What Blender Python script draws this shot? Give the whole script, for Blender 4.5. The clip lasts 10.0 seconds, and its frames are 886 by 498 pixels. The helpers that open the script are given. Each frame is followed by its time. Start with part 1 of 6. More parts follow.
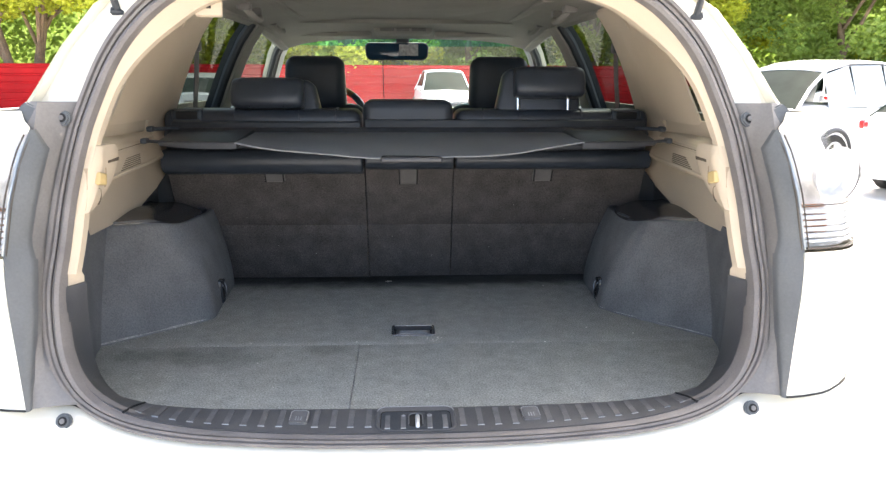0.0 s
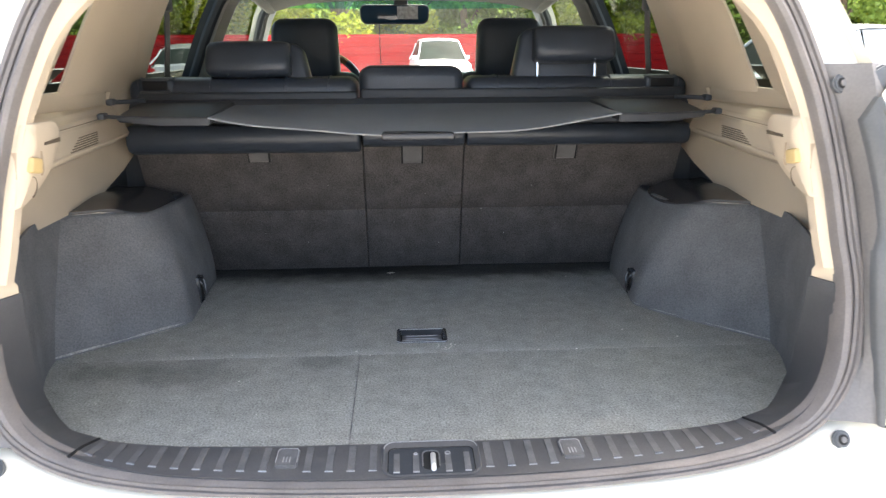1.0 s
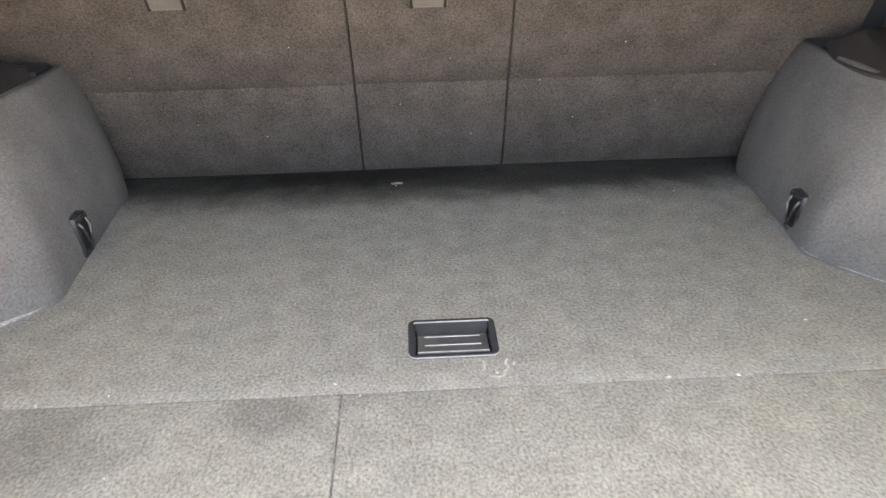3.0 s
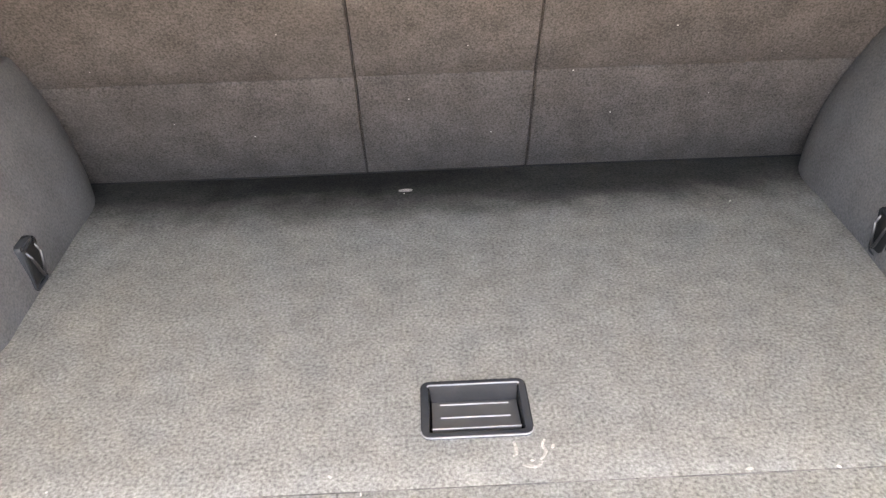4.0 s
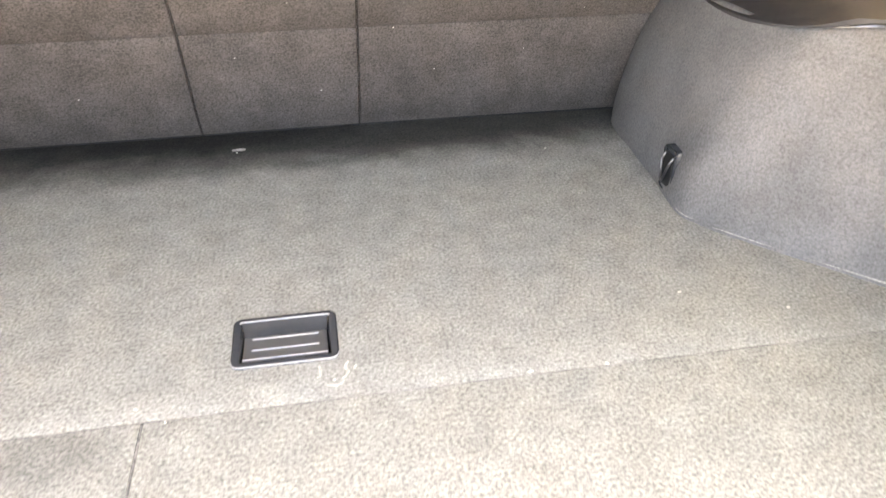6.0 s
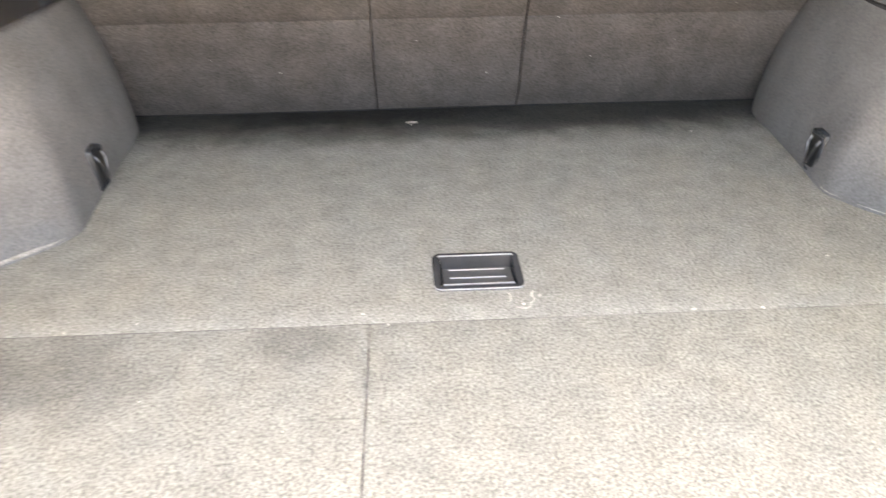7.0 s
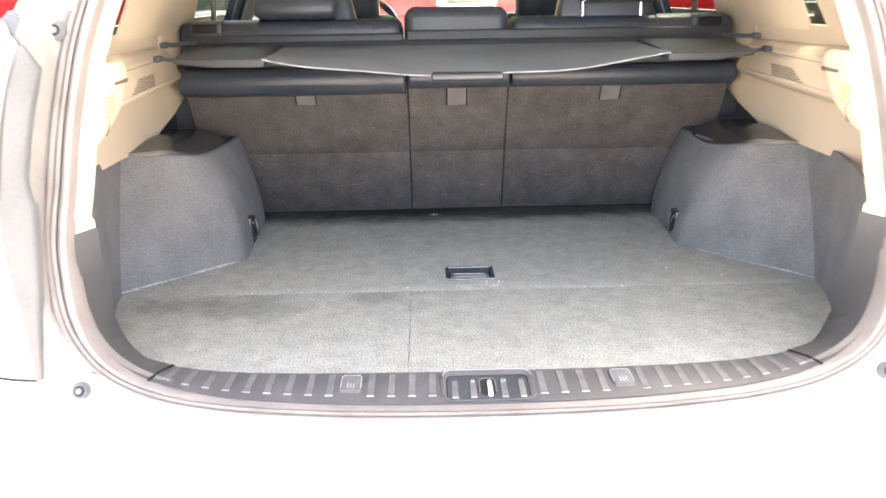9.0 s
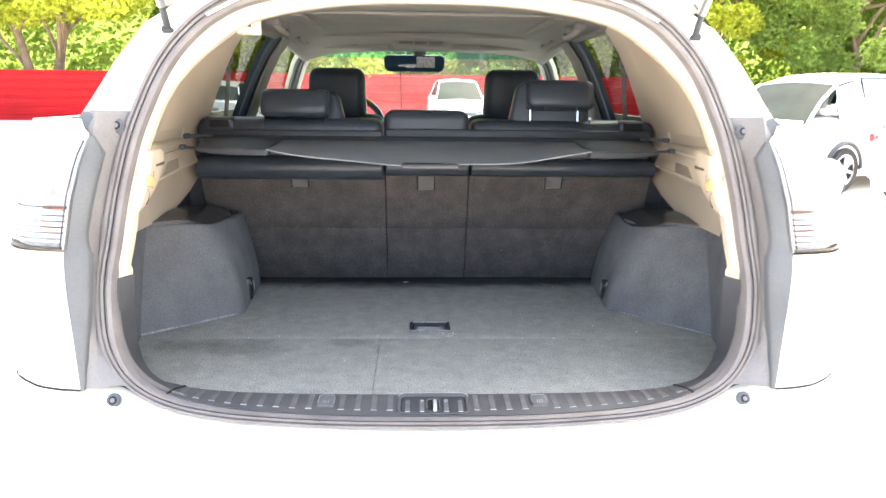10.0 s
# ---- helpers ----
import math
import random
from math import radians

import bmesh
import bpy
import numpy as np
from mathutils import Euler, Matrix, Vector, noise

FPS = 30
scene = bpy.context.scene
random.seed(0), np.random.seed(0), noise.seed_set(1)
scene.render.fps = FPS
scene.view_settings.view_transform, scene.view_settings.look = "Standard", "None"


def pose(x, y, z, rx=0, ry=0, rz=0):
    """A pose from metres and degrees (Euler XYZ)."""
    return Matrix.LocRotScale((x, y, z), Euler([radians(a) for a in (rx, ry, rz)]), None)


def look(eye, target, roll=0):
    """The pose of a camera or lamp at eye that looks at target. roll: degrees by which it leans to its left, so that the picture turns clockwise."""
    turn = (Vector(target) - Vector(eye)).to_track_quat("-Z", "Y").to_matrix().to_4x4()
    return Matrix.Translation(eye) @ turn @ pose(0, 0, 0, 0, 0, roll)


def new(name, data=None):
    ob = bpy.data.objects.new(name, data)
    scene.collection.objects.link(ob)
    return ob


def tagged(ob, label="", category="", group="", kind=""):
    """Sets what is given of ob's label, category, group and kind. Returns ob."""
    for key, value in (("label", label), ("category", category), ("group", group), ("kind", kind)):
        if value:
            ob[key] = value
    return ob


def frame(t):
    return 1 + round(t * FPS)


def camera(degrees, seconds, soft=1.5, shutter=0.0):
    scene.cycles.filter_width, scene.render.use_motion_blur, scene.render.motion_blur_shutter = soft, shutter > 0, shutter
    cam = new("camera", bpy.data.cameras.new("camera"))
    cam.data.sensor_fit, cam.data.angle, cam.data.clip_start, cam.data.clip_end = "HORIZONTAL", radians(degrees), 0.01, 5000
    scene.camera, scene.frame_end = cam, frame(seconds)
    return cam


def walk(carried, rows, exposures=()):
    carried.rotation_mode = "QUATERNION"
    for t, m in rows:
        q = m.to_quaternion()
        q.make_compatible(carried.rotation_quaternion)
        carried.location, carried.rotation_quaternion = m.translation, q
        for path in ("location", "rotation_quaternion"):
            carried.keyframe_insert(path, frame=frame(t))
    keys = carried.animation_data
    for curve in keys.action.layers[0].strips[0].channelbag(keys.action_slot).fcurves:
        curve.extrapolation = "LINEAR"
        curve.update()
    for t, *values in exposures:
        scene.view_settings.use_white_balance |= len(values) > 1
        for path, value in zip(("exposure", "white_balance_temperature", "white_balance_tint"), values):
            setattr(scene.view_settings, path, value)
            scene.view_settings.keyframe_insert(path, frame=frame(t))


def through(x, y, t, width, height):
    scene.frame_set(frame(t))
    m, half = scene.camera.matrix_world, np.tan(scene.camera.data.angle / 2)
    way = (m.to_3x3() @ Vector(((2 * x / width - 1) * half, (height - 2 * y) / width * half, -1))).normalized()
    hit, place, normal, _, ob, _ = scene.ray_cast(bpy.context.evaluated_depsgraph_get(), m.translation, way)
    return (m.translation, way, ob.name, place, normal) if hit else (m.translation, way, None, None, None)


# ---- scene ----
cam = camera(61.8, 10.0, soft=1.35, shutter=0.4)
METRES, EYE, TILT, LEAN, TURN = 2.94, 1.363, -1.6, 0.0, -3.0
ROWS = [
    (0.0, 0.0, 0.0, 0.0, 0.04, -11.35, -0.22),
    (0.5, -0.002, 0.0351, -0.0022, -0.1, -12.31, -0.02),
    (1.0, -0.0124, 0.0961, -0.0037, -0.36, -13.56, 0.25),
    (1.5, -0.0174, 0.1585, -0.0063, -0.97, -16.39, 0.59),
    (2.0, -0.0126, 0.2415, -0.0129, -0.48, -20.45, 0.7),
    (2.5, -0.0199, 0.3067, -0.0174, -0.07, -24.13, 0.89),
    (4.0, -0.0297, 0.4338, -0.0228, 0.84, -29.98, 1.53),
    (4.5, -0.0105, 0.4384, -0.0223, -2.71, -29.74, 0.54),
    (5.0, 0.0088, 0.439, -0.0214, -6.79, -29.47, -0.15),
    (6.5, -0.0102, 0.3835, -0.0347, -7.36, -31.82, -0.03),
    (7.0, -0.0397, 0.3593, -0.0292, -0.04, -30.57, 0.46),
    (7.5, -0.0417, 0.3311, -0.02, 2.38, -27.03, 0.97),
    (8.0, -0.0285, 0.2688, -0.0136, 2.29, -23.48, 0.83),
    (8.5, -0.0196, 0.1815, -0.0062, 1.85, -19.98, 0.74),
    (9.0, -0.0296, 0.0812, -0.0075, 1.55, -17.47, 0.77),
    (9.5, -0.0182, 0.0057, 0.0008, 1.4, -13.79, 0.08),
    (10.0, -0.0041, -0.0453, 0.0019, 1.02, -10.67, -0.7),
]
EXPOSURES = [(0.0, 2.64, 6900, 8), (1.0, 2.88, 7000, 8), (1.5, 3.08, 7200, 9), (2.0, 3.5, 7700, 9), (2.5, 3.82, 8300, 10), (4.0, 4.42, 8900, 16), (5.0, 4.86, 9000, 15), (6.5, 4.8, 9200, 14), (7.0, 4.56, 9200, 13), (7.5, 4.44, 9000, 12), (8.0, 4.34, 8800, 12), (8.5, 4.31, 8300, 12), (9.0, 4.12, 7850, 12), (9.5, 3.8, 7300, 11), (10.0, 3.4, 7000, 9)]
walk(cam, [(t, pose(-0.018, -1.323, EYE, TILT, LEAN, TURN) @ pose(METRES * x, METRES * y, METRES * z, 90 + pitch, roll, yaw)) for t, x, y, z, yaw, pitch, roll in ROWS], EXPOSURES)

# ---- light ----
SUN_EL, SUN_AZ = 62.0, 40.0
world = bpy.data.worlds.new("sky_world")
scene.world = world
world.use_nodes = True
wn = world.node_tree
sky = wn.nodes.new("ShaderNodeTexSky")
sky.sky_type = "NISHITA"
sky.sun_disc = False
sky.sun_elevation, sky.sun_rotation = radians(SUN_EL), radians(SUN_AZ)
sky.air_density, sky.dust_density = 0.8, 5.0
wn.links.new(sky.outputs[0], wn.nodes["Background"].inputs[0])
wn.nodes["Background"].inputs[1].default_value = 0.15
sun = new("sun", bpy.data.lights.new("sun", "SUN"))
sun.data.energy, sun.data.angle, sun.data.color = 1.4, radians(40), (1.0, 0.95, 0.87)
az, el = radians(SUN_AZ), radians(SUN_EL)
sun.matrix_world = look((20 * math.sin(az) * math.cos(el), 20 * math.cos(az) * math.cos(el), 20 * math.sin(el)), (0, 0, 0))

# ---- materials ----
def material(name, base, rough=0.6, metal=0.0, vary=0.15, scale=6.0, grain=0.0, grain_scale=300.0, bump=0.0, bump_scale=200.0, spec=0.5, coat=0.0, tint=None):
    """A surface with blotches at one scale, grain at a finer one and fine relief."""
    m = bpy.data.materials.new(name)
    m.use_nodes = True
    nt = m.node_tree
    n, l = nt.nodes, nt.links
    bs = n["Principled BSDF"]
    bs.inputs["Roughness"].default_value = rough
    bs.inputs["Metallic"].default_value = metal
    bs.inputs["Specular IOR Level"].default_value = spec
    bs.inputs["Coat Weight"].default_value = coat
    tc = n.new("ShaderNodeTexCoord")
    big = n.new("ShaderNodeTexNoise")
    big.inputs["Scale"].default_value, big.inputs["Detail"].default_value = scale, 5
    l.new(tc.outputs["Object"], big.inputs["Vector"])
    ramp = n.new("ShaderNodeMapRange")
    ramp.inputs["From Min"].default_value, ramp.inputs["From Max"].default_value = 0.3, 0.7
    ramp.inputs["To Min"].default_value, ramp.inputs["To Max"].default_value = 1 - vary, 1 + vary
    l.new(big.outputs["Fac"], ramp.inputs["Value"])
    value = ramp.outputs["Result"]
    if grain:
        fine = n.new("ShaderNodeTexNoise")
        fine.inputs["Scale"].default_value, fine.inputs["Detail"].default_value = grain_scale, 5
        fine.inputs["Roughness"].default_value = 0.65
        l.new(tc.outputs["Object"], fine.inputs["Vector"])
        r2 = n.new("ShaderNodeMapRange")
        r2.inputs["From Min"].default_value, r2.inputs["From Max"].default_value = 0.3, 0.7
        r2.inputs["To Min"].default_value, r2.inputs["To Max"].default_value = 1 - grain, 1 + grain
        l.new(fine.outputs["Fac"], r2.inputs["Value"])
        mul = n.new("ShaderNodeMath")
        mul.operation = "MULTIPLY"
        l.new(value, mul.inputs[0]), l.new(r2.outputs["Result"], mul.inputs[1])
        value = mul.outputs[0]
    col = n.new("ShaderNodeVectorMath")
    col.operation = "SCALE"
    col.inputs[0].default_value = base
    l.new(value, col.inputs["Scale"])
    out = col.outputs[0]
    if tint:
        mix = n.new("ShaderNodeMix")
        mix.data_type = "RGBA"
        t2 = n.new("ShaderNodeTexNoise")
        t2.inputs["Scale"].default_value = scale * 0.4
        l.new(tc.outputs["Object"], t2.inputs["Vector"])
        l.new(t2.outputs["Fac"], mix.inputs["Factor"])
        l.new(out, mix.inputs["A"])
        mix.inputs["B"].default_value = (*tint, 1)
        out = mix.outputs["Result"]
    l.new(out, bs.inputs["Base Color"])
    if bump:
        bn = n.new("ShaderNodeTexNoise")
        bn.inputs["Scale"].default_value, bn.inputs["Detail"].default_value = bump_scale, 4
        l.new(tc.outputs["Object"], bn.inputs["Vector"])
        bp = n.new("ShaderNodeBump")
        bp.inputs["Strength"].default_value, bp.inputs["Distance"].default_value = bump, 0.002
        l.new(bn.outputs["Fac"], bp.inputs["Height"])
        l.new(bp.outputs["Normal"], bs.inputs["Normal"])
    return m


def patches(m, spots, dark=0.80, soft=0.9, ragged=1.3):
    """Dark ragged patches on a carpet, damp marks and painted shade: x, y, half width, half depth."""
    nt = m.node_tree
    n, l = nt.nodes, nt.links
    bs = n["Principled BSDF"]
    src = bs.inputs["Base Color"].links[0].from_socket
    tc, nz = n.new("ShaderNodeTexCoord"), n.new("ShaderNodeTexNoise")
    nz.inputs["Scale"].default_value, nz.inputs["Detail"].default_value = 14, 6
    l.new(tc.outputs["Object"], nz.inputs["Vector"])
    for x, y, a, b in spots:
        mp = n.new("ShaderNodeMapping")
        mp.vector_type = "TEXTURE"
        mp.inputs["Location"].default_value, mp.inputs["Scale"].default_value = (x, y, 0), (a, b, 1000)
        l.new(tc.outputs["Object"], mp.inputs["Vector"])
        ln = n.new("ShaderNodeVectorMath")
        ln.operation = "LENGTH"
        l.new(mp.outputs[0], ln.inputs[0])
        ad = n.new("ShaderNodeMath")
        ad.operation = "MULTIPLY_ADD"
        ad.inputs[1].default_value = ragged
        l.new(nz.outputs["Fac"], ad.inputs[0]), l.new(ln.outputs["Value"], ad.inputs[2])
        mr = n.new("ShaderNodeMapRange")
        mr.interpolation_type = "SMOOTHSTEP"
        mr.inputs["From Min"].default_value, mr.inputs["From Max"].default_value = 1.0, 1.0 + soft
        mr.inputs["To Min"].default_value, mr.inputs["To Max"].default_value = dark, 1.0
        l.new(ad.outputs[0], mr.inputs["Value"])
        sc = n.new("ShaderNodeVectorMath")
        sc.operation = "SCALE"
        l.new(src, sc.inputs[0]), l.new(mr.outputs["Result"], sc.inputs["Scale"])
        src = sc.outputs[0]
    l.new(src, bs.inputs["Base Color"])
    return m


def pane_material(name, colour, gloss=0.03, haze=0.0):
    m = bpy.data.materials.new(name)
    m.use_nodes = True
    nt = m.node_tree
    n, l = nt.nodes, nt.links
    n.remove(n["Principled BSDF"])
    tr, gl, mx, fr = n.new("ShaderNodeBsdfTransparent"), n.new("ShaderNodeBsdfGlossy"), n.new("ShaderNodeMixShader"), n.new("ShaderNodeLayerWeight")
    tr.inputs["Color"].default_value = (*colour, 1)
    gl.inputs["Roughness"].default_value = gloss
    fr.inputs["Blend"].default_value = 0.5
    pw = n.new("ShaderNodeMath")
    pw.operation = "POWER"
    pw.inputs[1].default_value = 4.0
    l.new(fr.outputs["Facing"], pw.inputs[0])
    ad = n.new("ShaderNodeMath")
    ad.operation = "MULTIPLY_ADD"
    ad.inputs[1].default_value, ad.inputs[2].default_value = 0.08, 0.012
    l.new(pw.outputs[0], ad.inputs[0])
    l.new(ad.outputs[0], mx.inputs[0]), l.new(tr.outputs[0], mx.inputs[1]), l.new(gl.outputs[0], mx.inputs[2])
    # Pale translucent film paints the windscreen's glare as haze.
    if haze:
        df, fine, film = n.new("ShaderNodeBsdfTranslucent"), n.new("ShaderNodeTexNoise"), n.new("ShaderNodeMixShader")
        df.inputs["Color"].default_value = (0.8, 0.82, 0.78, 1)
        fine.inputs["Scale"].default_value = 9.0
        k = n.new("ShaderNodeMath")
        k.operation = "MULTIPLY"
        k.inputs[1].default_value = 2 * haze
        l.new(fine.outputs["Fac"], k.inputs[0]), l.new(k.outputs[0], film.inputs[0])
        l.new(mx.outputs[0], film.inputs[1]), l.new(df.outputs[0], film.inputs[2])
        mx = film
    l.new(mx.outputs[0], n["Material Output"].inputs["Surface"])
    return m


def leafy(m, through=0.45):
    """Leaves let part of the light through."""
    nt = m.node_tree
    n, l = nt.nodes, nt.links
    bs, out = n["Principled BSDF"], n["Material Output"]
    tl, mx = n.new("ShaderNodeBsdfTranslucent"), n.new("ShaderNodeMixShader")
    l.new(bs.inputs["Base Color"].links[0].from_socket, tl.inputs["Color"])
    mx.inputs[0].default_value = through
    l.new(bs.outputs[0], mx.inputs[1]), l.new(tl.outputs[0], mx.inputs[2]), l.new(mx.outputs[0], out.inputs["Surface"])
    return m


CARPET = material("carpet_floor", (0.262, 0.270, 0.256), 0.95, vary=0.12, scale=34, grain=0.53, grain_scale=270, bump=0.5, bump_scale=900, spec=0.15)
CARPET_DAMP = patches(material("carpet_floor_damp", (0.262, 0.270, 0.256), 0.95, vary=0.12, scale=34, grain=0.53, grain_scale=270, bump=0.5, bump_scale=900, spec=0.15), ((-0.465, 0.345, 0.125, 0.075), (-0.212, 0.385, 0.062, 0.040), (-0.62, 0.365, 0.10, 0.05)), 0.73)
# Far board: base slightly lighter, and shade by the seats painted as dark patches.
CARPET_FAR = patches(material("carpet_floor_shaded", (0.275, 0.283, 0.270), 0.95, vary=0.12, scale=30, grain=0.53, grain_scale=270, bump=0.5, bump_scale=900, spec=0.15), ((-0.05, 1.13, 1.1, 0.205), (0.15, 1.14, 0.60, 0.165), (-0.35, 1.15, 0.50, 0.150)), 0.47, 0.50, 0.55)
DULL = material("dull_metal", (0.11, 0.11, 0.115), 0.35, metal=0.8, vary=0.2, scale=60)
CARPET_SIDE = material("carpet_side", (0.164, 0.166, 0.168), 0.95, vary=0.14, scale=12, grain=0.30, grain_scale=300, bump=0.45, bump_scale=900, spec=0.15)
CARPET_SEAT = material("carpet_seat", (0.091, 0.083, 0.080), 0.95, vary=0.20, scale=18, grain=0.58, grain_scale=330, bump=0.4, bump_scale=900, spec=0.12)
BEIGE = material("beige_plastic", (0.545, 0.455, 0.342), 0.55, vary=0.06, scale=5, grain=0.05, grain_scale=700, bump=0.15, bump_scale=900, spec=0.35)
HEADLINER = material("headliner_cloth", (0.30, 0.29, 0.265), 0.9, vary=0.05, scale=6, grain=0.12, grain_scale=600, bump=0.3, bump_scale=700, spec=0.2)
LEATHER = material("black_leather", (0.034, 0.043, 0.058), 0.32, vary=0.15, scale=12, grain=0.15, grain_scale=400, bump=0.35, bump_scale=350, spec=0.45)
BLACK = material("black_plastic", (0.042, 0.047, 0.054), 0.48, vary=0.15, scale=8, grain=0.15, grain_scale=500, bump=0.25, bump_scale=800, spec=0.4)
# Pale plastic: raised marks, and highlights painted as thin bars on edges and ribs.
EDGE = material("pale_highlight_plastic", (0.38, 0.385, 0.39), 0.22, vary=0.2, scale=60, spec=0.8)
# Lighter copy of the tray plastic, the plate's reflection put into its base.
PULL = material("pull_plate_sheen", (0.080, 0.085, 0.088), 0.30, vary=0.2, scale=20, bump=0.08, bump_scale=300, spec=0.6)
PAN = material("tray_plastic", (0.044, 0.048, 0.054), 0.27, vary=0.2, scale=20, bump=0.08, bump_scale=300, spec=0.6)
VENT = material("vent_shadow_plastic", (0.10, 0.075, 0.05), 0.8, vary=0.2, scale=30)
FLAP = material("anchor_flap_plastic", (0.135, 0.13, 0.128), 0.6, vary=0.12, scale=30, grain=0.15, grain_scale=400, bump=0.1, bump_scale=600, spec=0.3)
PLATE = material("cover_plate_plastic", (0.046, 0.049, 0.054), 0.5, vary=0.15, scale=12, grain=0.15, grain_scale=400, bump=0.12, bump_scale=350, spec=0.25)
SILL = material("sill_plastic", (0.080, 0.080, 0.083), 0.42, vary=0.12, scale=10, grain=0.1, grain_scale=300, bump=0.1, bump_scale=700, spec=0.35)
RUBBER = material("seal_rubber", (0.168, 0.154, 0.147), 0.6, vary=0.15, scale=14, grain=0.12, grain_scale=300, bump=0.1, bump_scale=200, spec=0.35)
# Grey for plastic parts, and for white lamp-side paint with its shade painted in.
PANEL = material("grey_plastic_and_shaded_paint", (0.176, 0.167, 0.161), 0.45, vary=0.15, scale=6, grain=0.1, grain_scale=200, bump=0.08, bump_scale=120, spec=0.4)
PAINT = material("pearl_white_paint", (0.80, 0.76, 0.65), 0.28, vary=0.025, scale=4, coat=0.6)
VINYL = material("cover_vinyl", (0.19, 0.21, 0.225), 0.42, vary=0.12, scale=7, grain=0.2, grain_scale=500, bump=0.3, bump_scale=450, spec=0.4)
TRIMLINE = material("woven_piping", (0.22, 0.228, 0.236), 0.5, vary=0.2, scale=40, grain=0.5, grain_scale=900)
CHROME = material("chrome", (0.75, 0.75, 0.76), 0.12, metal=1.0, vary=0.05)
STEEL = material("bare_steel", (0.55, 0.55, 0.54), 0.35, metal=1.0, vary=0.15, scale=30)
STRIKER = material("bright_zinc_steel", (0.72, 0.72, 0.70), 0.38, metal=0.6, vary=0.1, scale=60)
YELLOWED = material("yellowed_plastic", (0.50, 0.37, 0.17), 0.5, vary=0.1, scale=30)
# Near black for joints; uncut slots and recesses are blocks with painted shade.
SLOT = material("dark_slot", (0.01, 0.01, 0.01), 0.8, vary=0.2)
TIRE = material("tyre_rubber", (0.03, 0.03, 0.03), 0.8, vary=0.2, scale=20, bump=0.3, bump_scale=80)
RIM = material("alloy_rim", (0.55, 0.56, 0.58), 0.35, metal=0.9, vary=0.1)
WHITE = material("white_car_paint", (0.82, 0.83, 0.84), 0.25, vary=0.03, scale=2, coat=0.5)
SILVER = material("silver_car_paint", (0.5, 0.52, 0.54), 0.3, metal=0.5, vary=0.05, coat=0.5)
REDLAMP = material("red_lamp_plastic", (0.55, 0.02, 0.02), 0.2, vary=0.1, scale=30)
REFLECTOR = material("lamp_reflector", (0.72, 0.72, 0.72), 0.35, metal=0.15, vary=0.25, scale=40)
FENCE_RED = material("red_fence_paint", (0.44, 0.006, 0.009), 0.5, spec=0.2, vary=0.12, scale=1.2, grain=0.06, grain_scale=30)
CONCRETE = material("pale_concrete", (0.56, 0.54, 0.50), 0.9, vary=0.10, scale=0.5, grain=0.12, grain_scale=60, bump=0.4, bump_scale=60)
BARK = material("tree_bark", (0.24, 0.17, 0.11), 0.9, vary=0.3, scale=3, grain=0.3, grain_scale=25, bump=0.8, bump_scale=20)
LEAF = leafy(material("tree_leaves", (0.30, 0.40, 0.035), 0.6, vary=0.45, scale=1.6, grain=0.35, grain_scale=9, tint=(0.58, 0.56, 0.05)))
LEAF_DARK = leafy(material("hedge_leaves", (0.24, 0.37, 0.08), 0.6, vary=0.5, scale=1.4, grain=0.4, grain_scale=8, tint=(0.32, 0.40, 0.08)), 0.5)
DRYLEAF = leafy(material("dry_creeper", (0.42, 0.26, 0.09), 0.7, vary=0.4, scale=1.5, grain=0.4, grain_scale=8, tint=(0.55, 0.50, 0.10)))
BRONZE = material("dark_bronze_metal", (0.09, 0.075, 0.06), 0.4, metal=0.5, vary=0.2, scale=40)
MOULD = material("dark_grey_moulding", (0.098, 0.103, 0.107), 0.40, vary=0.15, scale=8, grain=0.1, grain_scale=200, bump=0.06, bump_scale=120, spec=0.45)
WOOD = material("wheel_wood", (0.20, 0.09, 0.04), 0.25, vary=0.2, scale=20, coat=0.5)
SCREEN = material("mirror_screen", (0.42, 0.43, 0.44), 0.3, vary=0.4, scale=60)
MIRROR = material("mirror_glass", (0.018, 0.050, 0.095), 0.04, vary=0.02)
SEAM = material("dark_seam", (0.17, 0.17, 0.17), 0.95, vary=0.5, scale=25, grain=0.5, grain_scale=150)
RIMGLOSS = material("polished_rim_plastic", (0.06, 0.06, 0.064), 0.16, vary=0.15, scale=20, spec=0.9, coat=1.0)
LID = material("lid_plastic", (0.045, 0.046, 0.05), 0.22, vary=0.15, scale=9, bump=0.1, bump_scale=600)
DIRT = material("white_lint", (0.6, 0.59, 0.55), 0.9, vary=0.2)
SCUFF = material("pale_scuff_mark", (0.52, 0.51, 0.48), 0.95, vary=0.3, scale=120, grain=0.5, grain_scale=500)
STAIN = material("dusty_hem", (0.31, 0.305, 0.29), 0.95, vary=0.3, scale=90, grain=0.5, grain_scale=400)
GLASS = pane_material("window_glass", (0.88, 0.95, 0.92), haze=0.018)
TINTED = pane_material("tinted_window_glass", (0.17, 0.20, 0.19))
SIDEGLASS = pane_material("side_window_glass", (0.36, 0.42, 0.40))
BAND = pane_material("windscreen_band", (0.38, 0.86, 0.79))
PRIVACY = pane_material("tailgate_glass", (0.50, 0.53, 0.52))
LENS = pane_material("clear_lamp_lens", (0.95, 0.95, 0.95), 0.08)

